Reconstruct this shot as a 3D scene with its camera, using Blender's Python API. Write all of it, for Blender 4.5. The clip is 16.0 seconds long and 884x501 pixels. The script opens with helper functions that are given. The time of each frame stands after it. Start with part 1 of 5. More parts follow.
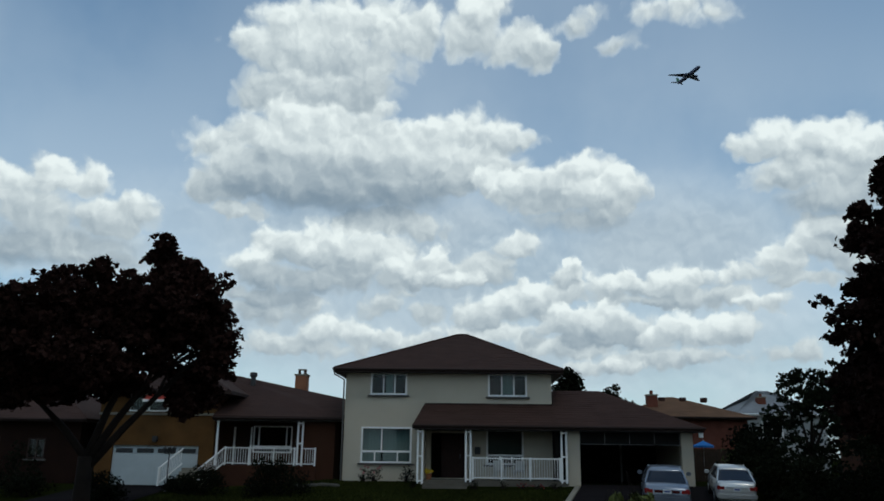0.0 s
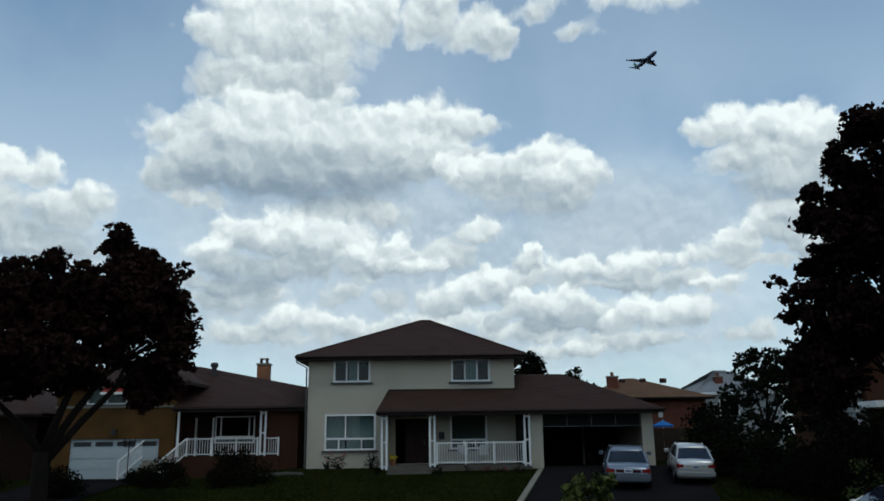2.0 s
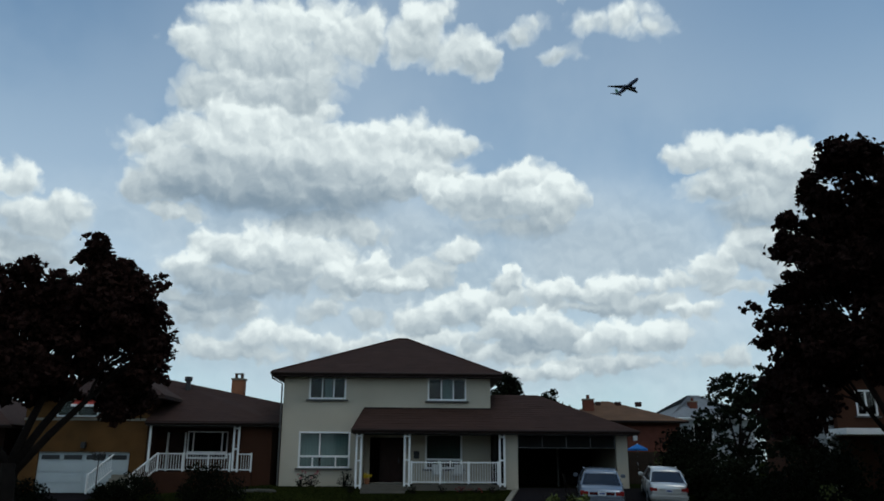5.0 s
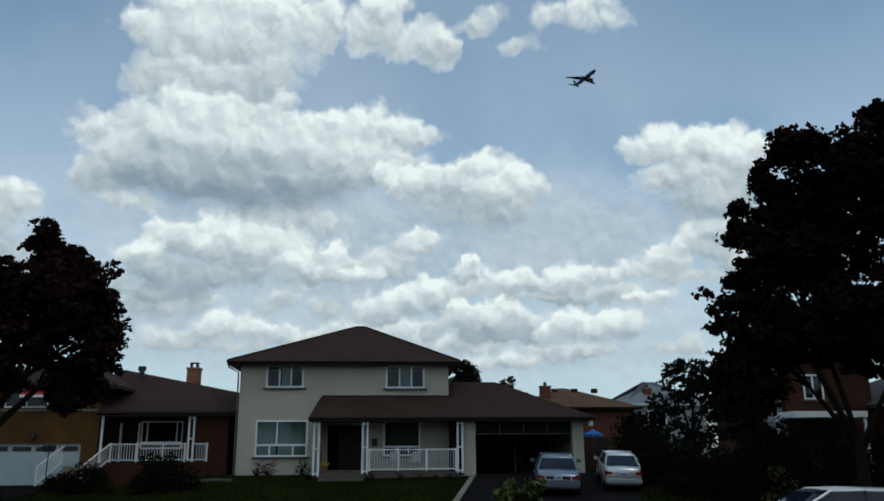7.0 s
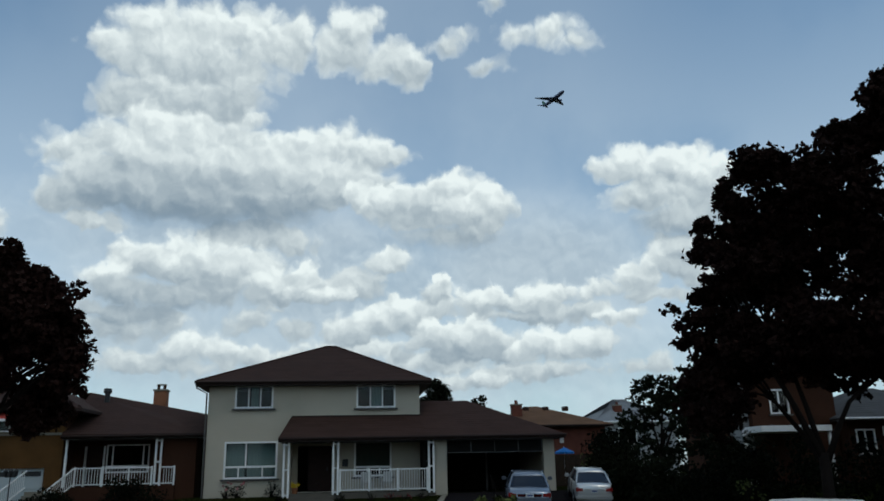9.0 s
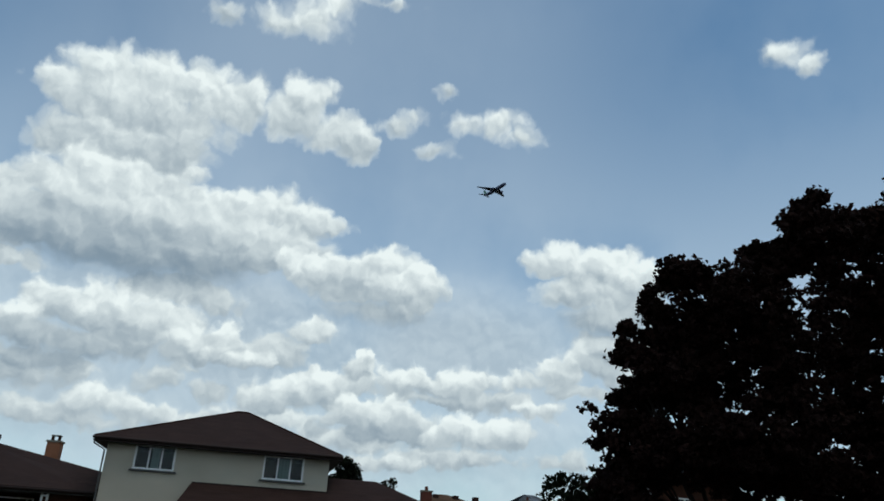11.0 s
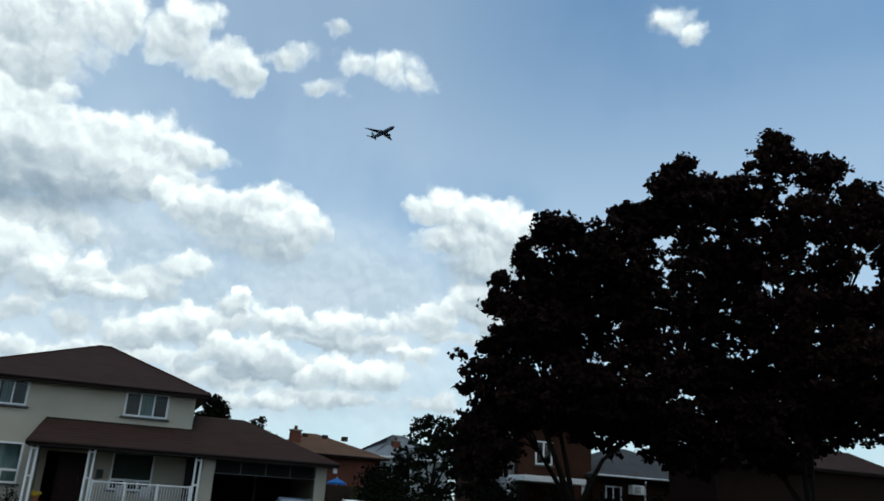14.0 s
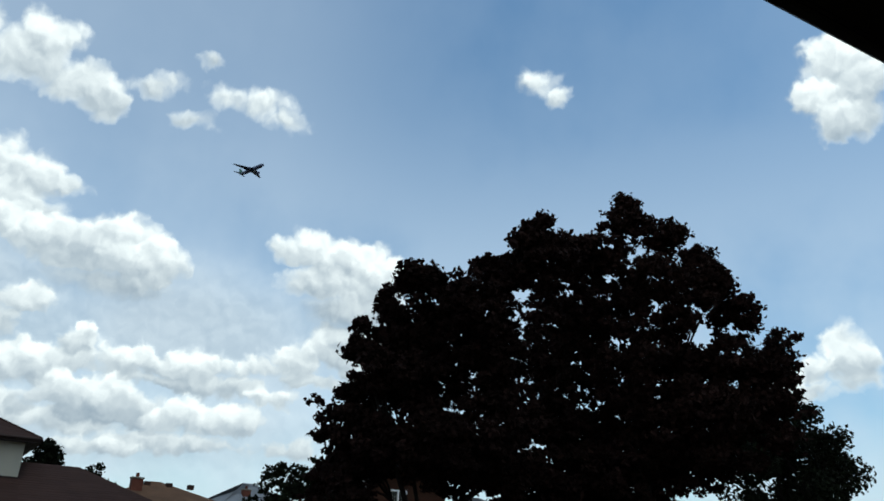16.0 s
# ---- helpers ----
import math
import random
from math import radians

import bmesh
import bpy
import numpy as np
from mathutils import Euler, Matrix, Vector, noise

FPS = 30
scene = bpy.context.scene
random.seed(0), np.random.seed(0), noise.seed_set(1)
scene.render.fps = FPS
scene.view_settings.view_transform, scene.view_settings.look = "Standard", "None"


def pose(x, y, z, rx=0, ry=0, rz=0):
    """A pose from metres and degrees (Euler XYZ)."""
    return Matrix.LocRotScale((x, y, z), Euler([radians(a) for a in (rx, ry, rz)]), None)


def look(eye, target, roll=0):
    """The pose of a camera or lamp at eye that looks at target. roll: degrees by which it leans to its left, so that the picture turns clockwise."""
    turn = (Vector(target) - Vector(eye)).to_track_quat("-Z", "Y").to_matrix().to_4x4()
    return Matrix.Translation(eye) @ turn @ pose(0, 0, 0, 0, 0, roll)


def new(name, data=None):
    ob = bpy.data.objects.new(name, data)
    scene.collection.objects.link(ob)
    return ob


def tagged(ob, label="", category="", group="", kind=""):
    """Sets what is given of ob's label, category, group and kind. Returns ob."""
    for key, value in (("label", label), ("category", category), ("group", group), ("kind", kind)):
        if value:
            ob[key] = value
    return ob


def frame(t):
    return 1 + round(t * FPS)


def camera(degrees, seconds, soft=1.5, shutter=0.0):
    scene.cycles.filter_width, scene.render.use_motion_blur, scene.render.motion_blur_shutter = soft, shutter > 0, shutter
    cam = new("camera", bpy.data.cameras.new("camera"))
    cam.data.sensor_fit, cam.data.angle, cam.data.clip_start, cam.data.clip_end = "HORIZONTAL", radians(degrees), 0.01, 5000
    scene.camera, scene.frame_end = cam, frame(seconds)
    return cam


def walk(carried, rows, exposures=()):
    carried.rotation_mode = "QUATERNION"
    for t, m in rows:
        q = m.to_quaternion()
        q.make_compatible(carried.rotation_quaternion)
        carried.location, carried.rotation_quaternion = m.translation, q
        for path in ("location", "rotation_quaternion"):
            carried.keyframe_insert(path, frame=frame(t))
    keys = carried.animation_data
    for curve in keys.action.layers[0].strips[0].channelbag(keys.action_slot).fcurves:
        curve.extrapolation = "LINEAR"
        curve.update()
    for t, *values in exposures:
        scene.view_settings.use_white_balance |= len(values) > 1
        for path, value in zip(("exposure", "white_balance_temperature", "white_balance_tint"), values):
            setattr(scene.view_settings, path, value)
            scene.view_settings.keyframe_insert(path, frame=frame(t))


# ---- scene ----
cam = camera(59.07, 16.0, soft=1.7)
PATH = [
    (0, pose(-0.053, 0.060, 2.762, 104.59, -0.75, 2.54)),
    (0.5, pose(-0.034, 0.101, 2.764, 106.37, 0.79, -0.36)),
    (1, pose(-0.021, 0.061, 2.744, 101.90, 4.56, 3.27)),
    (1.5, pose(-0.017, 0.123, 2.735, 102.25, 3.17, 2.24)),
    (2, pose(-0.039, 0.113, 2.760, 103.59, 0.68, 0.01)),
    (2.5, pose(-0.050, 0.083, 2.753, 105.31, -0.81, -0.07)),
    (3, pose(-0.039, 0.111, 2.751, 104.82, -0.50, -0.43)),
    (3.5, pose(-0.065, 0.104, 2.755, 105.03, -0.95, -0.65)),
    (6, pose(-0.039, 0.024, 2.634, 105.01, -0.17, -3.26)),
    (6.5, pose(-0.015, 0.057, 2.606, 106.26, -0.66, -4.67)),
    (7, pose(-0.035, 0.089, 2.598, 104.27, 0.34, -4.76)),
    (7.5, pose(-0.013, 0.062, 2.597, 105.04, 0.76, -5.48)),
    (8, pose(-0.001, 0.043, 2.585, 105.36, 2.03, -5.48)),
    (10.5, pose(-0.041, -0.042, 2.435, 108.96, -2.16, -11.67)),
    (11, pose(-0.012, -0.034, 2.465, 111.63, -3.26, -13.52)),
    (11.5, pose(0.016, -0.039, 2.478, 110.39, -4.13, -14.70)),
    (12, pose(0.041, -0.038, 2.474, 107.51, -3.94, -15.86)),
    (12.5, pose(0.032, -0.071, 2.460, 105.76, -5.00, -19.14)),
    (13, pose(0.039, -0.042, 2.465, 103.17, -5.06, -20.02)),
    (13.5, pose(0.060, 0.001, 2.492, 103.32, -5.51, -20.42)),
    (14, pose(0.100, -0.024, 2.537, 108.03, -3.47, -22.73)),
    (14.5, pose(0.100, -0.086, 2.552, 111.17, -3.36, -26.14)),
    (15, pose(0.101, -0.182, 2.548, 111.78, -3.85, -30.62)),
    (15.5, pose(0.102, -0.210, 2.535, 111.98, -3.14, -30.90)),
    (16, pose(0.137, -0.166, 2.558, 111.87, -2.67, -32.86)),
]
walk(cam, PATH, [(0.0, -0.22), (1.0, -0.2), (1.5, -0.1), (3.5, -0.15), (8.0, -0.2), (11.5, -0.2), (12.0, -0.2), (12.5, -0.08), (13.5, 0.12), (14.5, 0.12), (16.0, 0.08)])

# ---- world and sun ----
SUN_EL, SUN_AZ = 64.0, 150.0
world = bpy.data.worlds.new("world")
scene.world = world
world.use_nodes = True
wn, wl = world.node_tree.nodes, world.node_tree.links
wn.clear()

# Puffs of cloud as (azimuth, elevation, half width, half height) in degrees, azimuth clockwise from +y, and the light at their foot and top.
# Each bank is listed from the far puffs to the near ones.
HORIZON_BANK = [(-13.4, 7.4, 4.1, 0.7, 0.6, 0.8), (-4.8, 7.8, 3.6, 0.6, 0.65, 0.85), (-10.8, 8.6, 2.1, 1.1, 0.55, 1), (-8.8, 8.1, 1.6, 0.8, 0.6, 0.9), (0.5, 8.5, 3.7, 0.8, 0.7, 0.95), (-15.8, 9.8, 2.6, 1.0, 0.5, 0.68), (-13.0, 10.3, 1.5, 0.6, 0.65, 0.92), (-7.1, 10.2, 1.6, 0.7, 0.55, 0.78), (-5.2, 11.2, 0.7, 0.3, 0.7, 0.85), (-3.3, 10.0, 2.1, 0.7, 0.55, 0.68), (6.7, 7.6, 4.5, 0.7, 0.6, 0.85), (13.7, 6.8, 5.6, 0.6, 0.55, 0.75), (8.7, 6.1, 3.3, 0.5, 0.6, 0.8), (20.8, 7.0, 2.3, 0.5, 0.55, 0.75)]
LOW_ROWS = [(5.5, 9.9, 2.5, 0.8, 0.5, 0.75), (-0.2, 10.1, 1.9, 1.1, 0.55, 1), (1.7, 10.7, 1.9, 1.2, 0.6, 1), (4.2, 10.9, 2.5, 1.2, 0.55, 1), (6.8, 11.6, 1.7, 1.0, 0.6, 0.95), (6.4, 12.6, 1.3, 0.6, 0.6, 0.88), (7.0, 13.3, 0.6, 0.4, 0.85, 1), (13.4, 10.6, 3.9, 0.6, 0.45, 0.75), (16.3, 10.8, 2.8, 0.7, 0.5, 0.8), (9.9, 11.9, 1.7, 0.9, 0.6, 1), (12.2, 11.6, 2.1, 0.7, 0.55, 0.92), (14.7, 12.1, 1.7, 1.1, 0.65, 1), (19.9, 10.2, 1.4, 0.4, 0.7, 0.92)]
FRONT_ROWS = [(9.6, 8.2, 4.7, 0.5, 0.4, 0.6), (5.5, 8.9, 2.1, 0.6, 0.5, 0.88), (7.6, 9.4, 3.1, 1.0, 0.45, 1), (10.9, 9.1, 2.3, 0.9, 0.42, 0.95), (13.7, 8.4, 1.8, 0.9, 0.55, 1), (17.6, 8.5, 1.6, 1.0, 0.55, 0.92), (15.8, 8.6, 1.8, 1.0, 0.6, 1), (19.2, 12.3, 1.8, 0.6, 0.65, 0.95), (23.1, 11.7, 3.4, 0.5, 0.55, 0.75), (21.6, 12.9, 2.3, 1.1, 0.6, 1), (27.0, 13.3, 2.2, 1.9, 0.55, 0.95), (24.1, 14.1, 2.3, 1.4, 0.55, 1), (25.7, 14.9, 1.5, 1.0, 0.55, 0.98)]
LOW_BANK = [(-15.5, 10.9, 3.0, 0.7, 0.4, 0.62), (-7.2, 16.4, 4.5, 1.1, 0.55, 0.85), (-18.3, 16.8, 1.8, 0.5, 0.65, 0.88), (-9.9, 12.9, 2.8, 1.2, 0.4, 0.75), (-11.6, 14.4, 2.4, 1.6, 0.45, 0.95), (-14.7, 14.3, 2.3, 1.4, 0.45, 1), (-16.8, 12.9, 1.7, 1.1, 0.5, 1), (-14.5, 12.2, 3.8, 0.9, 0.3, 0.6), (-7.1, 14.2, 2.5, 1.6, 0.55, 0.9), (-5.4, 13.0, 2.1, 1.4, 0.5, 0.92), (-3.4, 13.6, 1.5, 1.2, 0.6, 0.97), (-2.5, 12.6, 2.1, 0.8, 0.5, 0.85), (0.4, 13.2, 2.5, 1.2, 0.55, 0.78), (2.5, 14.9, 2.4, 0.7, 0.65, 0.97), (-1.2, 12.3, 1.3, 0.4, 0.65, 0.92)]
MIDDLE_BANK = [(-14.8, 25.2, 3.8, 1.8, 0.5, 0.75), (-9.8, 25.6, 3.2, 1.7, 0.5, 0.72), (-19.5, 21.5, 2.2, 1.1, 0.6, 0.87), (-17.1, 22.2, 2.3, 1.3, 0.6, 0.92), (-13.8, 23.4, 3.2, 1.3, 0.65, 0.97), (-10.1, 23.0, 2.5, 1.6, 0.6, 0.85), (-19.9, 18.2, 1.6, 1.1, 0.5, 0.92), (-17.8, 19.3, 3.0, 1.9, 0.5, 0.85), (3.2, 22.7, 1.2, 0.7, 0.65, 0.9), (1.2, 22.6, 2.1, 1.4, 0.6, 0.97), (-1.0, 23.1, 2.0, 1.4, 0.65, 1), (-8.3, 21.0, 4.2, 2.8, 0.5, 0.82), (-13.2, 21.0, 4.8, 2.7, 0.5, 0.88), (-5.0, 22.9, 1.6, 1.1, 0.7, 1), (-3.0, 23.0, 1.7, 1.0, 0.7, 1), (-3.2, 20.7, 4.7, 2.2, 0.45, 0.85), (0.8, 20.4, 2.6, 1.4, 0.5, 0.8), (-7.1, 25.0, 0.7, 0.5, 0.75, 1)]
LOBE = [(1.6, 19.4, 2.2, 0.9, 0.65, 0.97), (5.6, 18.2, 4.3, 1.2, 0.5, 0.8), (4.5, 19.2, 2.6, 1.0, 0.6, 1), (6.9, 19.7, 2.2, 1.3, 0.6, 1), (8.4, 20.3, 2.0, 1.1, 0.7, 1), (10.8, 19.3, 1.4, 1.2, 0.65, 1), (9.5, 18.4, 2.6, 1.4, 0.45, 0.92)]
SOFT_BASES = [(-11.5, 18.8, 5.6, 1.7, 0, 0.42), (-15.3, 18.9, 3.7, 1.2, 0.2, 0.55), (-6.5, 18.7, 4.2, 1.5, 0.1, 0.5), (7.7, 16.8, 4.1, 0.8, 0.35, 0.55), (23.9, 16.9, 2.1, 1.1, 0.25, 0.55), (26.2, 16.9, 2.3, 1.2, 0.45, 0.65), (-13.0, 11.7, 3.1, 0.6, 0.3, 0.5)]
RIGHT_CLOUD = [(20.2, 20.6, 1.6, 0.8, 0.6, 0.92), (23.7, 19.0, 3.9, 1.4, 0.55, 0.85), (26.0, 18.4, 2.3, 1.5, 0.55, 0.85), (22.7, 21.1, 2.2, 1.2, 0.65, 0.97), (25.1, 20.9, 2.3, 1.2, 0.68, 1), (27.2, 20.1, 1.7, 1.1, 0.72, 1), (28.2, 19.5, 1.5, 0.9, 0.65, 0.95)]
HIGH_BANK = [(-15.1, 25.5, 3.5, 1.1, 0.55, 0.8), (-17.1, 28.5, 2.0, 1.4, 0.68, 0.97), (-14.7, 29.9, 2.7, 1.6, 0.7, 0.98), (-11.0, 30.1, 2.8, 1.8, 0.68, 0.97), (-4.9, 30.3, 2.2, 1.5, 0.6, 0.92), (-7.6, 30.3, 2.5, 1.7, 0.65, 0.97), (-12.2, 28.0, 5.8, 1.7, 0.55, 0.8), (4.5, 28.9, 1.4, 1.1, 0.6, 0.88), (3.1, 29.2, 2.3, 1.3, 0.62, 0.92), (-0.8, 30.1, 2.5, 1.4, 0.62, 0.97), (0.4, 31.6, 1.7, 1.1, 0.72, 1)]
HIGH_WISPS = [(7.8, 30.4, 1.6, 0.4, 0.55, 0.8), (9.0, 31.0, 0.9, 0.5, 0.6, 0.9), (11.4, 28.8, 1.1, 0.5, 0.45, 0.7), (13.5, 31.1, 1.7, 0.7, 0.65, 0.92), (16.6, 31.1, 2.1, 0.9, 0.7, 0.95), (18.5, 30.2, 1.3, 0.7, 0.7, 0.92), (11.7, 32.9, 0.5, 0.2, 0.45, 0.6), (-2.9, 36.3, 2.2, 0.9, 0.65, 0.92), (2.2, 38.1, 1.7, 0.9, 0.7, 0.97), (-0.1, 37.0, 2.4, 1.2, 0.7, 1), (-7.7, 35.9, 0.9, 0.5, 0.5, 0.65), (5.6, 38.8, 2.0, 0.3, 0.6, 0.8), (39.4, 34.0, 1.4, 0.9, 0.72, 1), (40.9, 33.1, 0.9, 0.5, 0.65, 0.92)]
LEFT_BANK = [(-32.6, 16.4, 1.6, 1.1, 0.6, 0.92), (-30.7, 17.6, 1.4, 1.1, 0.7, 1), (-28.6, 17.5, 1.3, 1.0, 0.7, 1), (-31.5, 15.2, 3.0, 1.5, 0.5, 0.8), (-26.9, 15.4, 1.8, 1.1, 0.55, 0.87), (-25.1, 15.9, 1.6, 1.1, 0.6, 0.92), (-35.4, 15.3, 2.2, 1.7, 0.6, 0.95), (-36.9, 13.3, 2.9, 2.1, 0.4, 0.8)]
LEFT_BASES = [(-29.8, 13.4, 5.1, 1.3, 0.3, 0.55), (-32.5, 12.8, 2.3, 1.3, 0.15, 0.45), (-27.6, 12.5, 4.5, 0.8, 0.45, 0.6)]
FAR_RIGHT_BANK = [(63.3, 31.3, 1.9, 3.1, 0.6, 0.95), (62.1, 32.8, 1.7, 1.5, 0.72, 1), (61.0, 30.9, 1.4, 1.1, 0.68, 0.97), (62.1, 29.2, 1.6, 1.3, 0.55, 0.9), (59.8, 14.8, 0.8, 0.7, 0.7, 1), (60.4, 13.7, 1.3, 1.6, 0.6, 0.92), (58.0, 13.0, 1.1, 1.0, 0.65, 0.97), (57.5, 11.7, 1.3, 0.7, 0.6, 0.8)]
VEILS = [(-1.3, 13.8, 9.6, 4.5, 0.5, 0.62), (-10.5, 16.2, 10.4, 2.4, 0.5, 0.6), (14.0, 14.2, 9.5, 3.7, 0.5, 0.62), (7.5, 7.4, 16.9, 2.4, 0.45, 0.6), (-13.9, 8.7, 8.6, 2.7, 0.42, 0.58)]
# Banks from the horizon upwards: puffs and the softness of their edges.
BANKS = [(VEILS, 2.5), (HORIZON_BANK, 0.55), (LOW_ROWS, 0.4), (FRONT_ROWS, 0.4), (LOW_BANK, 0.5), (LEFT_BANK, 0.45), (LEFT_BASES, 1.0), (RIGHT_CLOUD, 0.45), (HIGH_BANK, 0.5), (HIGH_WISPS, 0.8), (MIDDLE_BANK, 0.5), (LOBE, 0.4), (SOFT_BASES, 1.1), (FAR_RIGHT_BANK, 0.45)]


class Nodes:
    """Short forms for building the sky's node tree."""

    def __init__(self, tree):
        self.n, self.l = tree.nodes, tree.links

    def put(self, socket, v):
        if hasattr(v, "is_output"):
            self.l.new(v, socket)
        else:
            socket.default_value = v

    def fmath(self, op, a, b=0.0, c=0.0):
        x = self.n.new("ShaderNodeMath")
        x.operation = op
        for k, v in enumerate((a, b, c)):
            self.put(x.inputs[k], v)
        return x.outputs[0]

    def vmath(self, op, a, b=(0, 0, 0), c=(0, 0, 0)):
        x = self.n.new("ShaderNodeVectorMath")
        x.operation = op
        for k, v in enumerate((a, b, c)):
            self.put(x.inputs[k], v)
        return x.outputs["Value"] if op in ("LENGTH", "DOT_PRODUCT") else x.outputs[0]

    def ramp(self, v, lo, hi, out_lo=0.0, out_hi=1.0):
        x = self.n.new("ShaderNodeMapRange")
        x.interpolation_type, x.clamp = "SMOOTHSTEP", False
        self.put(x.inputs["Value"], v)
        for name, value in (("From Min", lo), ("From Max", hi), ("To Min", out_lo), ("To Max", out_hi)):
            x.inputs[name].default_value = value
        return x.outputs["Result"]

    def blend(self, fac, a, b):
        x = self.n.new("ShaderNodeMix")
        self.put(x.inputs[0], fac), self.put(x.inputs[2], a), self.put(x.inputs[3], b)
        return x.outputs[0]

    def tint(self, fac, a, b, how="MIX"):
        x = self.n.new("ShaderNodeMix")
        x.data_type, x.blend_type = "RGBA", how
        self.put(x.inputs[0], fac), self.put(x.inputs[6], a), self.put(x.inputs[7], b)
        return x.outputs[2]

    def fbm(self, vec, scale, detail, rough=0.5):
        x = self.n.new("ShaderNodeTexNoise")
        x.noise_dimensions = "2D"
        self.put(x.inputs["Vector"], vec)
        for name, value in (("Scale", scale), ("Detail", detail), ("Roughness", rough)):
            x.inputs[name].default_value = value
        return x.outputs

    def billows(self, vec):
        """Rounded heaps at three sizes, in degrees."""
        total = 0.0
        for size, gain in ((0.4, 1.1), (1.0, 0.45), (2.4, 0.12)):
            cell = self.n.new("ShaderNodeTexVoronoi")
            cell.voronoi_dimensions, cell.feature = "2D", "SMOOTH_F1"
            cell.inputs["Scale"].default_value, cell.inputs["Smoothness"].default_value = size, 0.25
            self.put(cell.inputs["Vector"], vec)
            total = self.fmath("ADD", self.fmath("MULTIPLY_ADD", cell.outputs["Distance"], -gain, gain * 0.42), total)
        return total


def build_sky():
    s = Nodes(world.node_tree)
    co = wn.new("ShaderNodeTexCoord")
    sep = wn.new("ShaderNodeSeparateXYZ")
    wl.new(co.outputs["Generated"], sep.inputs[0])
    az = s.fmath("MULTIPLY", s.fmath("ARCTAN2", sep.outputs["X"], sep.outputs["Y"]), 57.2958)
    el = s.fmath("MULTIPLY", s.fmath("ARCSINE", sep.outputs["Z"]), 57.2958)
    join = wn.new("ShaderNodeCombineXYZ")
    wl.new(az, join.inputs[0]), wl.new(el, join.inputs[1])
    uv = join.outputs[0]
    # The drawn place of a direction: swirled at two scales.
    big = s.vmath("MULTIPLY_ADD", s.fbm(uv, 0.3, 2)["Color"], (1.8, 1.3, 0), (-0.9, -0.65, 0))
    small = s.vmath("MULTIPLY_ADD", s.fbm(uv, 1.3, 3, 0.5)["Color"], (0.8, 0.6, 0), (-0.4, -0.3, 0))
    p = s.vmath("ADD", s.vmath("ADD", uv, big), small)
    heaps = s.billows(p)
    lifted = s.billows(s.vmath("ADD", p, (0.2, 0.45, 0)))
    relief = s.fmath("SUBTRACT", heaps, lifted)
    heaps = s.fmath("MULTIPLY", heaps, 0.8)
    calm = s.fmath("MULTIPLY", heaps, 0.3)
    # Broken cloud over the rest of the sky, outside the span of the listed puffs.
    span = s.fmath("ABSOLUTE", s.fmath("SUBTRACT", az, 16.0))
    wide = s.fbm(p, 0.05, 6, 0.55)["Fac"]
    cover = s.fmath("MULTIPLY", s.ramp(wide, 0.5, 0.58), s.ramp(span, 50.0, 60.0))
    light = s.ramp(wide, 0.75, 0.55, 0.4, 0.95)
    for bank, soft in BANKS:
        # Each bank waits for the one behind it, which keeps the node tree's memory small.
        wait = wn.new("ShaderNodeCombineXYZ")
        wl.new(s.fmath("MULTIPLY", s.fmath("ADD", light, cover), 1e-7), wait.inputs[0])
        p = s.vmath("ADD", p, wait.outputs[0])
        for a, e, w, h, foot, top in bank:
            w, h = w * 1.06 + 0.16, h * 1.06 + 0.14
            q = s.vmath("MULTIPLY_ADD", p, (1 / w, 1 / h, 0), (-a / w, -e / h, 0))
            r = min(w, h)
            inside = s.fmath("MULTIPLY_ADD", s.vmath("LENGTH", q), -r, calm if soft > 0.9 else heaps)
            edge = soft * min(1.0, 0.4 + 0.35 * r)
            thinness = 0.45 * edge if soft == 0.8 else 0.0
            mask = s.ramp(inside, thinness - r - edge, thinness - r + edge)
            glow = s.ramp(s.vmath("DOT_PRODUCT", q, (0, 1, 0)), -0.95, 0.75, foot * 0.85, top)
            light = s.blend(mask, light, glow)
            cover = s.fmath("MAXIMUM", cover, s.fmath("MULTIPLY", mask, 0.5 if soft > 2 else 1.0))
    mottle = s.fbm(p, 0.9, 5, 0.6)["Fac"]
    light = s.fmath("ADD", s.fmath("MULTIPLY_ADD", relief, 0.32, light), s.fmath("MULTIPLY_ADD", mottle, 0.2, -0.11))
    clamp = wn.new("ShaderNodeClamp")
    wl.new(light, clamp.inputs[0])
    lit = s.tint(s.fmath("POWER", clamp.outputs[0], 1.65), (0.24, 0.33, 0.41, 1), (0.97, 1.07, 1.06, 1))

    sky = wn.new("ShaderNodeTexSky")
    sky.sky_type = "NISHITA"
    sky.sun_disc = False
    sky.sun_elevation, sky.sun_rotation = radians(SUN_EL), radians(SUN_AZ)
    sky.air_density, sky.dust_density, sky.ozone_density = 1.0, 0.8, 1.0
    clear = s.tint(1.0, sky.outputs[0], (0.092, 0.131, 0.137, 1), "MULTIPLY")
    # Thin high veil, thicker towards the horizon and about the clouds.
    thin = s.fbm(uv, 0.06, 5)["Fac"]
    low = s.ramp(el, 5.0, 36.0, 1.0, 0.0)
    veil = s.fmath("MULTIPLY", s.fmath("MULTIPLY_ADD", low, 0.68, 0.14), s.ramp(thin, 0.1, 0.65))
    milky = s.ramp(s.fmath("ABSOLUTE", s.fmath("SUBTRACT", az, 2.0)), 6.0, 30.0, 0.3, 0.0)
    veil = s.fmath("MULTIPLY_ADD", milky, s.fmath("SUBTRACT", 1.0, veil), veil)
    hazy = s.tint(veil, clear, (0.6, 0.73, 0.83, 1))
    whole = s.tint(s.fmath("MULTIPLY", cover, 0.96), hazy, lit)
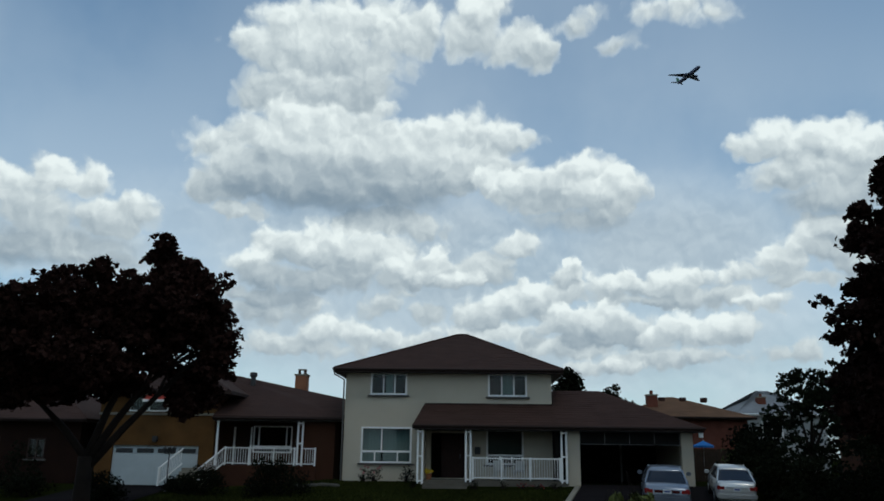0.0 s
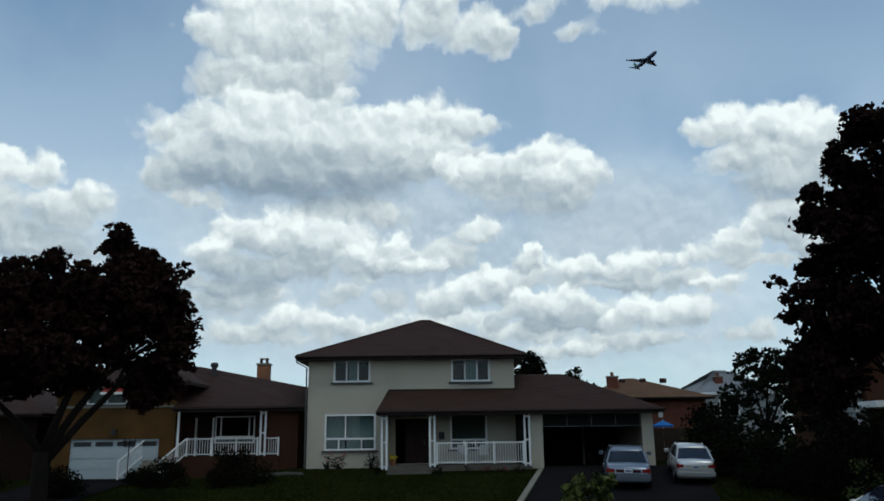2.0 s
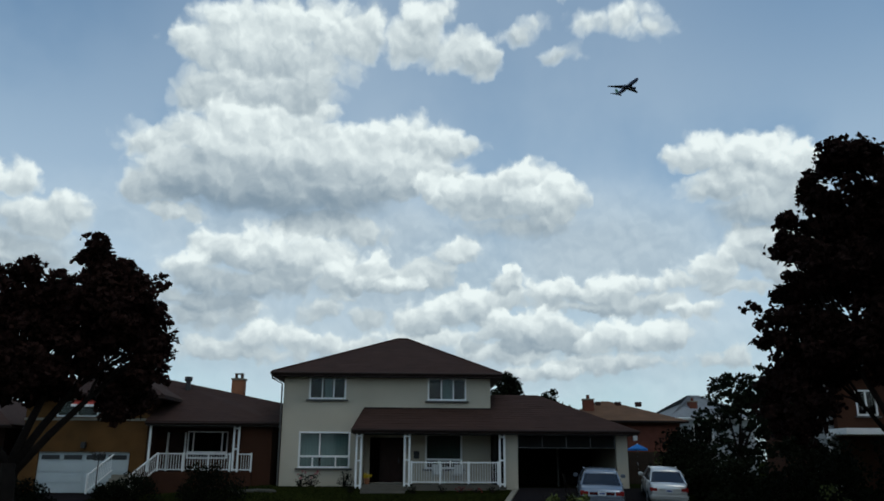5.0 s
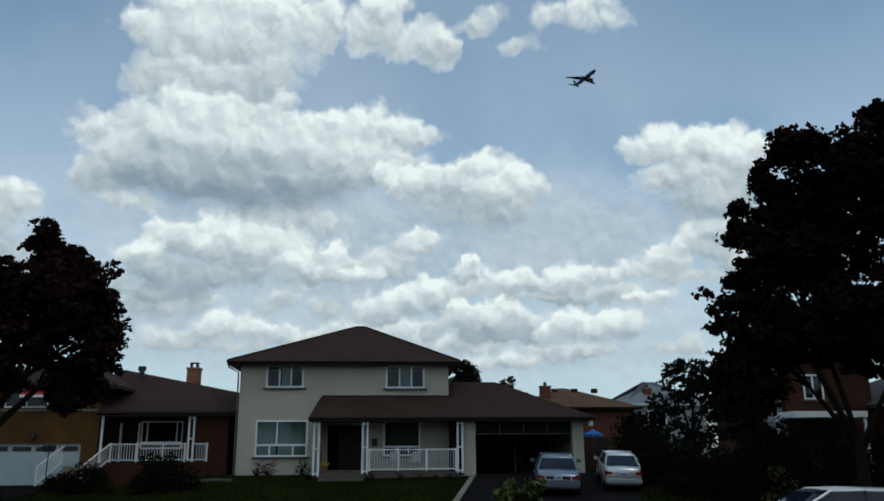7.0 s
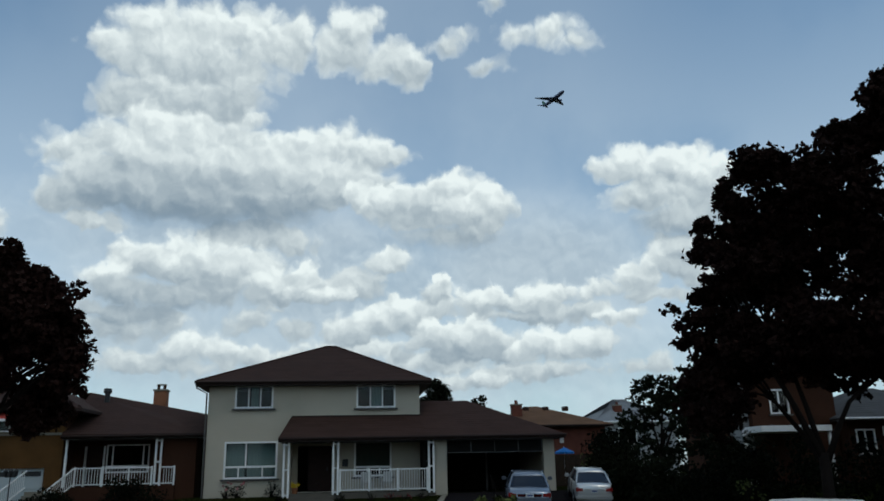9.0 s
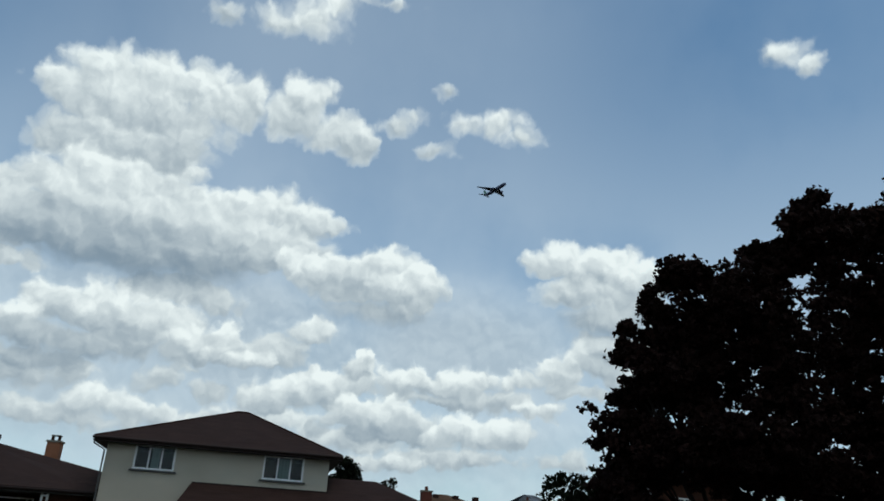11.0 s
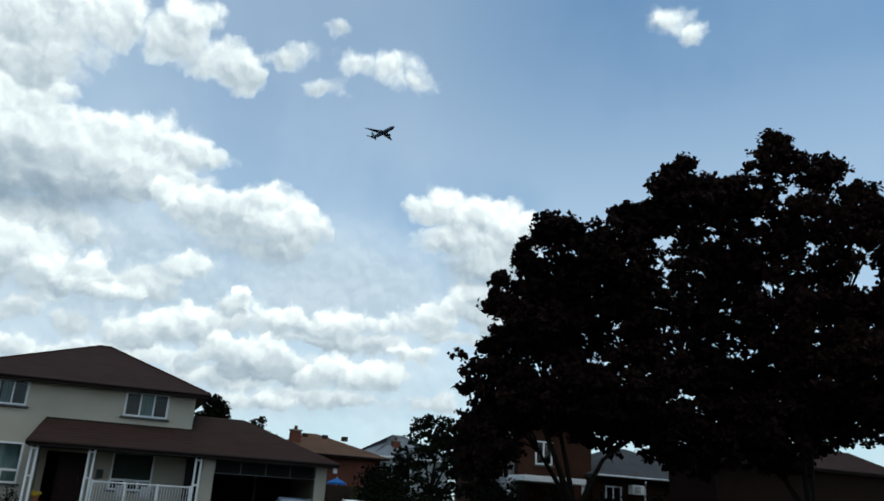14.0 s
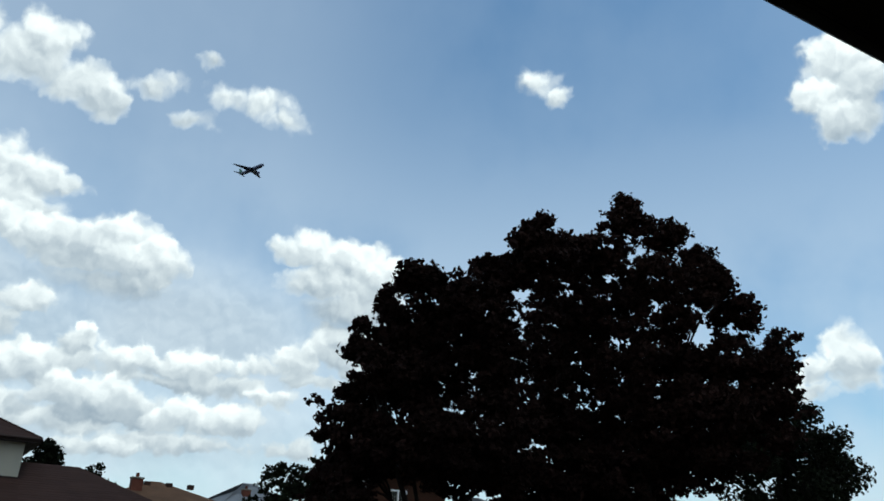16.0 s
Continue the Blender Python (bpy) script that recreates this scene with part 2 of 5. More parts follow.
    out = wn.new("ShaderNodeBackground")
    wl.new(whole, out.inputs[0])
    wl.new(out.outputs[0], wn.new("ShaderNodeOutputWorld").inputs[0])


build_sky()
sun = new("sun", bpy.data.lights.new("sun", "SUN"))
sun.data.energy, sun.data.angle, sun.data.color = 0.4, radians(12), (1.0, 0.95, 0.88)
sun.matrix_world = look((0, 0, 0), (-math.sin(radians(SUN_AZ)) * math.cos(radians(SUN_EL)), -math.cos(radians(SUN_AZ)) * math.cos(radians(SUN_EL)), -math.sin(radians(SUN_EL))))

# ---- materials ----
def mat(name, color, rough=0.8, metal=0.0, var=0.25, scale=3.0, grain=40.0, bump=0.3, second=None, spec=0.5, rnd=0.0):
    """Node material: a base colour with stains at one scale and grain at another, and fine relief."""
    m = bpy.data.materials.new(name)
    m.use_nodes = True
    n, l = m.node_tree.nodes, m.node_tree.links
    b = n["Principled BSDF"]
    b.inputs["Roughness"].default_value, b.inputs["Metallic"].default_value = rough, metal
    b.inputs["Specular IOR Level"].default_value = min(spec, 0.12) if rough > 0.78 else spec
    co = n.new("ShaderNodeTexCoord")
    t1, t2 = n.new("ShaderNodeTexNoise"), n.new("ShaderNodeTexNoise")
    for t, s, d in ((t1, scale, 5), (t2, grain, 3)):
        t.inputs["Scale"].default_value, t.inputs["Detail"].default_value = s, d
        l.new(co.outputs["Object"], t.inputs["Vector"])
    add = n.new("ShaderNodeMath")
    add.operation = "MULTIPLY_ADD"
    l.new(t1.outputs["Fac"], add.inputs[0])
    add.inputs[1].default_value = 0.65
    half = n.new("ShaderNodeMath")
    half.operation = "MULTIPLY"
    l.new(t2.outputs["Fac"], half.inputs[0])
    half.inputs[1].default_value = 0.35
    l.new(half.outputs[0], add.inputs[2])
    fac = add.outputs[0]
    if rnd:
        info = n.new("ShaderNodeObjectInfo")
        geo = n.new("ShaderNodeNewGeometry")
        s = n.new("ShaderNodeMath")
        s.operation = "ADD"
        l.new(info.outputs["Random"], s.inputs[0]), l.new(geo.outputs["Random Per Island"], s.inputs[1])
        s2 = n.new("ShaderNodeMath")
        s2.operation = "MULTIPLY_ADD"
        l.new(s.outputs[0], s2.inputs[0])
        s2.inputs[1].default_value = rnd
        l.new(fac, s2.inputs[2])
        s3 = n.new("ShaderNodeMath")
        s3.operation = "SUBTRACT"
        l.new(s2.outputs[0], s3.inputs[0])
        s3.inputs[1].default_value = rnd
        fac = s3.outputs[0]
    r = n.new("ShaderNodeValToRGB")
    second = second or tuple(c * (1 - var) for c in color)
    r.color_ramp.elements[0].position, r.color_ramp.elements[1].position = 0.3, 0.7
    r.color_ramp.elements[0].color, r.color_ramp.elements[1].color = (*second, 1), (*(min(1, c * (1 + var * 0.4)) for c in color), 1)
    l.new(fac, r.inputs[0])
    l.new(r.outputs[0], b.inputs["Base Color"])
    if bump:
        bp = n.new("ShaderNodeBump")
        bp.inputs["Strength"].default_value, bp.inputs["Distance"].default_value = bump, 0.02
        l.new(t2.outputs["Fac"], bp.inputs["Height"])
        l.new(bp.outputs[0], b.inputs["Normal"])
    return m


def glass_mat(name, color=(0.6, 0.66, 0.66), rough=0.02):
    """A thin pane: lets light through and mirrors a little of it."""
    m = bpy.data.materials.new(name)
    m.use_nodes = True
    n, l = m.node_tree.nodes, m.node_tree.links
    n.clear()
    clear, gloss, both = n.new("ShaderNodeBsdfTransparent"), n.new("ShaderNodeBsdfGlossy"), n.new("ShaderNodeMixShader")
    clear.inputs[0].default_value, gloss.inputs["Roughness"].default_value = (*color, 1), rough
    both.inputs[0].default_value = 0.022
    l.new(clear.outputs[0], both.inputs[1]), l.new(gloss.outputs[0], both.inputs[2])
    l.new(both.outputs[0], n.new("ShaderNodeOutputMaterial").inputs[0])
    return m


STUCCO = mat("stucco", (0.47, 0.42, 0.335), 0.9, var=0.12, scale=0.6, grain=60, bump=0.35)
SHINGLE = mat("brown_shingle", (0.042, 0.022, 0.017), 0.9, var=0.25, scale=1.2, grain=25, bump=0.5, rnd=0.25)
SHINGLE_TAN = mat("tan_shingle", (0.13, 0.07, 0.04), 0.9, var=0.35, scale=1.0, grain=20, bump=0.4)
SHINGLE_SLATE = mat("slate_grey_shingle", (0.07, 0.07, 0.07), 0.9, var=0.3, scale=1.0, grain=20, bump=0.4)
SHINGLE_GREY = mat("grey_shingle", (0.2, 0.21, 0.22), 0.9, var=0.3, scale=1.0, grain=20, bump=0.4)
WHITE = mat("white_paint", (0.8, 0.8, 0.78), 0.45, var=0.1, scale=2, grain=30, bump=0.05)
FASCIA = mat("brown_metal_fascia", (0.03, 0.018, 0.015), 0.7, spec=0.15, var=0.2, bump=0.05)
SOFFIT = mat("soffit", (0.07, 0.065, 0.06), 0.7, var=0.1, bump=0.05)
DARKFRAME = mat("dark_frame", (0.02, 0.02, 0.02), 0.5, var=0.2, bump=0.05)
GLASS = glass_mat("window_glass")
CURTAIN = mat("pale_curtain", (0.62, 0.72, 0.69), 0.9, var=0.15, scale=2, grain=20, bump=0.2)
# Near-black colour that puts the unlit rooms' and garage's darkness into the surface.
DARKROOM = mat("painted_dark_interior", (0.015, 0.014, 0.013), 0.95, var=0.2, bump=0)
BRICK_RED = mat("red_brick", (0.13, 0.045, 0.03), 0.9, var=0.35, scale=1.5, grain=20, bump=0.4)
# Buff lowered to include the maple's shade on the split-level house.
BRICK_YEL = mat("buff_brick", (0.11, 0.054, 0.018), 0.9, var=0.3, scale=1.2, grain=20, bump=0.4, rnd=0.2)
BRICK_BROWN = mat("brown_brick", (0.05, 0.021, 0.012), 0.9, var=0.3, scale=1.2, grain=20, bump=0.4, rnd=0.2)
# Brown brick darkened further to hold the trees' shade on two bungalows.
BRICK_SHADED = mat("shaded_brown_brick", (0.016, 0.007, 0.0045), 0.9, var=0.3, scale=1.2, grain=20, bump=0.4)
# Dark step concrete, lowered again to deepen the shade under the porch.
STEP_STONE = mat("dark_step_concrete", (0.11, 0.098, 0.08), 0.9, var=0.3, scale=1.5, grain=40, bump=0.3)
MORTAR = mat("mortar", (0.2, 0.17, 0.14), 0.95, var=0.2, bump=0.2)
CONCRETE = mat("concrete", (0.22, 0.2, 0.16), 0.9, var=0.25, scale=0.8, grain=40, bump=0.3)
ASPHALT = mat("asphalt", (0.015, 0.0135, 0.0145), 0.9, spec=0.0, var=0.3, scale=0.5, grain=60, bump=0.4)
ROAD_GREY = mat("worn_road_asphalt", (0.06, 0.06, 0.058), 0.9, spec=0.0, var=0.3, scale=0.5, grain=60, bump=0.3)
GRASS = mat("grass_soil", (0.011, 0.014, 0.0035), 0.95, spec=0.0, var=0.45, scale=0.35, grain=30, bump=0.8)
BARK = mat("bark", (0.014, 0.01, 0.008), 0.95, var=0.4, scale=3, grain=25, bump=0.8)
# The purple and dark green leaf colours are lowered to hold foliage shade.
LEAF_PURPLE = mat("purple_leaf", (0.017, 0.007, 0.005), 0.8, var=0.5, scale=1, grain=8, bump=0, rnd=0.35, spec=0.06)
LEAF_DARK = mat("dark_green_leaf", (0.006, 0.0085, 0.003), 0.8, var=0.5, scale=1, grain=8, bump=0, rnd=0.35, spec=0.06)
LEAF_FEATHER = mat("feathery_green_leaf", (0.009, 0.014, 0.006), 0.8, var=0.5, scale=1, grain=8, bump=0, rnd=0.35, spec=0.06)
LEAF_LIGHT = mat("light_green_leaf", (0.075, 0.09, 0.016), 0.7, var=0.5, scale=2, grain=8, bump=0, rnd=0.4, spec=0.25)


# ---- building helpers ----
def finish(bm, name, material, smooth=False):
    bmesh.ops.recalc_face_normals(bm, faces=bm.faces)
    me = bpy.data.meshes.new(name)
    bm.to_mesh(me)
    bm.free()
    for m in material if isinstance(material, (list, tuple)) else [material]:
        me.materials.append(m)
    if smooth:
        me.shade_smooth()
    return me


def part(name, bm, material, parent, label="", smooth=False):
    me = bm if isinstance(bm, bpy.types.Mesh) else finish(bm, name, material, smooth)
    ob = new(name, me)
    ob.parent = parent
    if label:
        tagged(ob, label)
    return ob


def thing(name, label, category, at=(0, 0, 0), rz=0.0, group="", kind=""):
    ob = new(name)
    ob.empty_display_size = 0.2
    ob.matrix_world = pose(*at, 0, 0, rz)
    return tagged(ob, label, category, group, kind)


def box(x0, x1, y0, y1, z0, z1, bev=0.0, bm=None):
    bm = bm or bmesh.new()
    r = bmesh.ops.create_cube(bm, size=1.0)
    for v in r["verts"]:
        v.co = Vector((x0 + (v.co.x + 0.5) * (x1 - x0), y0 + (v.co.y + 0.5) * (y1 - y0), z0 + (v.co.z + 0.5) * (z1 - z0)))
    if bev:
        es = list({e for v in r["verts"] for e in v.link_edges})
        bmesh.ops.bevel(bm, geom=es, offset=bev, segments=2, affect="EDGES")
    return bm


def poly(points, thick, bm=None, direction=None):
    """A slab: the polygon extruded by thick against its normal, or along direction."""
    bm = bm or bmesh.new()
    vs = [bm.verts.new(p) for p in points]
    f = bm.faces.new(vs)
    f.normal_update()
    d = Vector(direction) * thick if direction else -f.normal * thick
    vs2 = [bm.verts.new(v.co + d) for v in vs]
    bm.faces.new(vs2[::-1])
    k = len(vs)
    for i in range(k):
        bm.faces.new((vs[i], vs2[i], vs2[(i + 1) % k], vs[(i + 1) % k]))
    return bm


def tube(points, radii, sides=8, bm=None):
    """A tapered tube along points."""
    bm = bm or bmesh.new()
    rings = []
    pts = [Vector(p) for p in points]
    for i, p in enumerate(pts):
        d = (pts[min(i + 1, len(pts) - 1)] - pts[max(i - 1, 0)]).normalized()
        a = d.orthogonal().normalized() if not rings else (prev - d * prev.dot(d)).normalized()
        prev = a
        b = d.cross(a)
        rings.append([bm.verts.new(p + radii[i] * (math.cos(k * math.tau / sides) * a + math.sin(k * math.tau / sides) * b)) for k in range(sides)])
    for r0, r1 in zip(rings, rings[1:]):
        for k in range(sides):
            bm.faces.new((r0[k], r0[(k + 1) % sides], r1[(k + 1) % sides], r1[k]))
    bm.faces.new(rings[0][::-1])
    bm.faces.new(rings[-1])
    return bm


def wall_with_openings(x0, x1, z0, z1, y, thick, holes):
    """A wall facing -y from x0 to x1 with rectangular holes (hx0, hx1, hz0, hz1) cut through."""
    bm = bmesh.new()
    xs = sorted({x0, x1, *[h[0] for h in holes], *[h[1] for h in holes]})
    zs = sorted({z0, z1, *[h[2] for h in holes], *[h[3] for h in holes]})

    def solid(i, j):
        if not (0 <= i < len(xs) - 1 and 0 <= j < len(zs) - 1):
            return False
        cx, cz = (xs[i] + xs[i + 1]) / 2, (zs[j] + zs[j + 1]) / 2
        return not any(h[0] < cx < h[1] and h[2] < cz < h[3] for h in holes)

    cache = {}

    def vert(x, yy, z):
        key = (x, yy, z)
        if key not in cache:
            cache[key] = bm.verts.new(key)
        return cache[key]

    for i in range(len(xs) - 1):
        for j in range(len(zs) - 1):
            if not solid(i, j):
                continue
            a, b, c, d = xs[i], xs[i + 1], zs[j], zs[j + 1]
            y2 = y + thick
            bm.faces.new([vert(*p) for p in ((a, y, c), (b, y, c), (b, y, d), (a, y, d))])
            bm.faces.new([vert(*p) for p in ((a, y2, d), (b, y2, d), (b, y2, c), (a, y2, c))])
            for (di, dj, q) in ((-1, 0, ((a, y, c), (a, y, d), (a, y2, d), (a, y2, c))), (1, 0, ((b, y, d), (b, y, c), (b, y2, c), (b, y2, d))),
                                (0, -1, ((b, y, c), (a, y, c), (a, y2, c), (b, y2, c))), (0, 1, ((a, y, d), (b, y, d), (b, y2, d), (a, y2, d)))):
                if not solid(i + di, j + dj):
                    bm.faces.new([vert(*p) for p in q])
    return bm


def leaves_mesh(name, blobs, per, size, material, seed, flat=0.75, sprays=0):
    """Many small folded leaves scattered in shells of the given clumps (x, y, z, radius), or gathered into drooping sprays about each clump."""
    rng = np.random.default_rng(seed)
    P = []
    for x, y, z, r in blobs:
        k = int(per * r * r)
        if sprays:
            c = rng.normal(size=(sprays, 3))
            c *= r * 0.8 / np.linalg.norm(c, axis=1)[:, None]
            c[:, 2] *= flat
            p = c[rng.integers(0, sprays, k)]
            p = p + rng.normal(size=(k, 3)) * r * np.array([0.26, 0.26, 0.15])
            p[:, 2] -= 0.15 * (p[:, :2] ** 2).sum(axis=1)
            P.append(p + np.array([x, y, z]))
            continue
        d = rng.normal(size=(k, 3))
        d /= np.linalg.norm(d, axis=1)[:, None]
        rad = r * np.clip(1.05 - np.abs(rng.normal(0, 0.3, size=(k, 1))), 0.1, 1.05) * (1 + 0.16 * np.sin(d[:, :1] * 7 + x) * np.cos(d[:, 2:] * 6 + z))
        p = d * rad
        p[:, 2] *= flat
        P.append(p + np.array([x, y, z]))
    P = np.concatenate(P)
    k = len(P)
    a = rng.normal(size=(k, 3))
    a /= np.linalg.norm(a, axis=1)[:, None]
    b = np.cross(a, rng.normal(size=(k, 3)))
    b /= np.linalg.norm(b, axis=1)[:, None]
    c = np.cross(a, b)
    s = size * rng.uniform(0.6, 1.3, size=(k, 1))
    v = np.stack([P - a * s, P + b * s * 0.7 + c * s * 0.22, P + a * s * 1.05, P - b * s * 0.7 + c * s * 0.22], axis=1).reshape(-1, 3)
    idx = np.arange(k)[:, None] * 4
    faces = np.concatenate([idx + np.array([0, 1, 2]), idx + np.array([0, 2, 3])])
    me = bpy.data.meshes.new(name)
    me.from_pydata(v.tolist(), [], faces.tolist())
    me.materials.append(material)
    return me


def turned(az, crown):
    """Crown ellipsoids given across and along a compass direction, turned into x and y."""
    c, s = math.cos(radians(az)), math.sin(radians(az))
    return [(l * c + d * s, d * c - l * s, z, rx, ry, rz) for l, d, z, rx, ry, rz in crown]


def tree(name, label, at, trunk_r, fork_z, crown, clumps, clump_r, per, leaf, material, seed, group="", lean=0.0, sprays=0):
    """A broadleaf tree: flared trunk, forking limbs, twigs into clumps of leaves. crown: ellipsoids (dx, dy, z, rx, ry, rz)."""
    rng = random.Random(seed)
    root = thing(name, label, "tree", at, group=group)
    pts, rad = [(0, 0, -0.1), (0.02, 0, 0.25), (lean * 0.4, 0.03, fork_z * 0.55), (lean, 0, fork_z)], [trunk_r * 1.6, trunk_r * 1.12, trunk_r * 0.95, trunk_r * 0.85]
    part("trunk", tube(pts, rad, 12), BARK, root, smooth=True)
    blobs = []
    weights = [c[3] * c[5] for c in crown]
    for _ in range(clumps):
        c = rng.choices(crown, weights)[0]
        d = Vector((rng.gauss(0, 1), rng.gauss(0, 1), rng.gauss(0, 1))).normalized()
        k = rng.uniform(0.2, 1.15) ** 0.45
        r = min(clump_r * rng.uniform(0.45, 1.3), 0.85 * min(c[3], c[5]))
        blobs.append((c[0] + d.x * max(0.1, c[3] - r) * k, c[1] + d.y * max(0.1, c[4] - r) * k, c[2] + d.z * max(0.1, c[5] - r * 0.7) * k, r))
    limbs = rng.sample(blobs, min(len(blobs), 16))
    fork = Vector((lean, 0, fork_z))
    mains = []
    for i, b in enumerate(limbs):
        e = Vector(b[:3])
        start = fork + Vector((0, 0, -rng.uniform(0, 0.25) * fork_z))
        r = trunk_r * rng.uniform(0.45, 0.62)
        if i > 3:
            # Side limbs leave one of the four main ones.
            start = min(mains, key=lambda q: (q - e).length)
            r = trunk_r * rng.uniform(0.2, 0.3)
        mid = start.lerp(e, 0.45) + Vector((rng.uniform(-0.3, 0.3), rng.uniform(-0.3, 0.3), rng.uniform(0.2, 0.8)))
        if i <= 3:
            mains.append(mid)
        bm = tube([start, start.lerp(mid, 0.5) + Vector((0, 0, 0.1)), mid, mid.lerp(e, 0.6), e], [r, r * 0.85, r * 0.6, r * 0.35, r * 0.12], 7)
        for b2 in sorted(blobs, key=lambda q: (Vector(q[:3]) - e).length)[1:5]:
            f = Vector(b2[:3])
            tube([mid, mid.lerp(f, 0.5) + Vector((0, 0, 0.15)), f], [r * 0.4, r * 0.25, 0.015], 5, bm)
        part("limb", bm, BARK, root, smooth=True)
    part("crown", leaves_mesh("crown", blobs, per, leaf, material, seed, sprays=sprays), material, root)
    return root


# ---- ground ----
# The street runs across the view, a little nearer towards +x; s is the distance across it.
LEAN = 0.07
PROFILE = [(-60, 0.95), (2.0, 0.95), (7.0, 0.55), (10.0, 0.25), (13.2, 0.14), (13.202, 0.0), (18.0, 0.06), (23.0, 0.0), (23.002, 0.13), (28.3, 0.3), (30.3, 0.36), (38.6, 1.42), (60, 1.5), (140, 1.5), (4000, 1.5)]


def ground_z(x, y):
    s = y + LEAN * max(-60.0, min(60.0, x))
    for (s0, z0), (s1, z1) in zip(PROFILE, PROFILE[1:]):
        if s <= s1:
            z = z0 + (z1 - z0) * (s - s0) / (s1 - s0)
            break
    else:
        z = 1.5
    if s > 30.3:
        # The lots fall away to the left of the grey house.
        z = 0.36 + (z - 0.36) * (1.0 - 0.4 * max(0.0, min(1.0, (-7.5 - x) / 5.0)))
    return z


def across(x, s):
    return s - LEAN * max(-60.0, min(60.0, x))


def build_ground():
    bm = bmesh.new()
    xs = [-3000, -300, -60, -30, -20, -12.5, -10, -7.5, 0, 10, 20, 30, 60, 300, 3000]
    rows = []
    ss = sorted({s for s, _ in PROFILE} | {32.0, 35.0, 37.0, 5.0})
    for s in ss:
        rows.append([bm.verts.new((x, across(x, s), ground_z(x, across(x, s)) if s > -60 else 0.95)) for x in xs])
    for r0, r1 in zip(rows, rows[1:]):
        for i in range(len(xs) - 1):
            bm.faces.new((r0[i], r0[i + 1], r1[i + 1], r1[i]))
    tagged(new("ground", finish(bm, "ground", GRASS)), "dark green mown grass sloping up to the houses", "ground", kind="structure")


def strip(name, label, s0, s1, x0, x1, material, lift=0.012, steps=None):
    """A slab that follows the ground between two distances across the street."""
    bm = bmesh.new()
    cuts = sorted({s0, s1} | {s for s, _ in PROFILE if s0 < s < s1})
    n = max(2, int((x1 - x0) / 4))
    rows = []
    for s in cuts:
        rows.append([bm.verts.new((x0 + (x1 - x0) * i / n, across(x0 + (x1 - x0) * i / n, s), ground_z(x0 + (x1 - x0) * i / n, across(x0 + (x1 - x0) * i / n, s)) + lift)) for i in range(n + 1)])
    for r0, r1 in zip(rows, rows[1:]):
        for i in range(n):
            bm.faces.new((r0[i], r0[i + 1], r1[i + 1], r1[i]))
    return tagged(new(name, finish(bm, name, material)), label, name, kind="structure")


build_ground()
strip("road", "dark grey asphalt street between two kerbs", 13.25, 22.95, -200, 200, ROAD_GREY)

# ---- helpers for house parts ----
def window(parent, x0, x1, z0, z1, y, cols=(), transom=0.0, low_cols=(), sill=True, frame_w=0.09, curtain=None, depth=0.12, frame_mat=None):
    """A framed window in a wall facing -y: frame, mullions, panes, sill and curtain. cols: fractions of the width at which mullions stand."""
    fm = frame_mat or WHITE
    bm = bmesh.new()
    a = frame_w
    box(x0 - a, x0, y - 0.035, y + depth, z0 - a, z1 + a, 0.008, bm)
    box(x1, x1 + a, y - 0.035, y + depth, z0 - a, z1 + a, 0.008, bm)
    box(x0, x1, y - 0.032, y + depth, z1, z1 + a, 0.008, bm)
    box(x0, x1, y - 0.032, y + depth, z0 - a, z0, 0.008, bm)
    w = part("window", bm, fm, parent)
    zt = z0 + transom * (z1 - z0)
    if transom:
        part("transom_bar", box(x0, x1, y - 0.01, y + 0.08, zt - 0.05, zt + 0.05, 0.006), fm, w)
    upper = [x0, *[x0 + c * (x1 - x0) for c in cols], x1]
    lower = [x0, *[x0 + c * (x1 - x0) for c in low_cols], x1]
    for edges, za, zb in ((upper, zt + (0.05 if transom else 0), z1), *(((lower, z0, zt - 0.05),) if transom else ())):
        for e in edges[1:-1]:
            part("mullion", box(e - 0.035, e + 0.035, y - 0.008, y + 0.08, za, zb, 0.005), fm, w)
        for p, q in zip(edges, edges[1:]):
            p2, q2 = p + (0.035 if p != x0 else 0), q - (0.035 if q != x1 else 0)
            pane = part("pane", box(p2, q2, y + 0.03, y + 0.04, za, zb), GLASS, w)
            pane.visible_shadow = False
    if sill:
        part("sill", box(x0 - a - 0.12, x1 + a + 0.12, y - 0.12, y + 0.02, z0 - a - 0.09, z0 - a - 0.004, 0.015), SILL, w)
    if curtain:
        for c0, c1 in curtain:
            cx0, cx1 = x0 + c0 * (x1 - x0), x0 + c1 * (x1 - x0)
            bm = bmesh.new()
            n = max(8, int((cx1 - cx0) * 22))
            top, bot = [], []
            for i in range(n + 1):
                xx = cx0 + (cx1 - cx0) * i / n
                yy = y + 0.22 + 0.035 * math.sin(i * 1.9) + 0.015 * math.sin(i * 0.7)
                top.append(bm.verts.new((xx, yy, z1 - 0.02)))
                bot.append(bm.verts.new((xx, yy + 0.01, z0 + 0.02)))
            for i in range(n):
                bm.faces.new((bot[i], bot[i + 1], top[i + 1], top[i]))
            part("curtain", bm, CURTAIN, w, smooth=True)
    return w


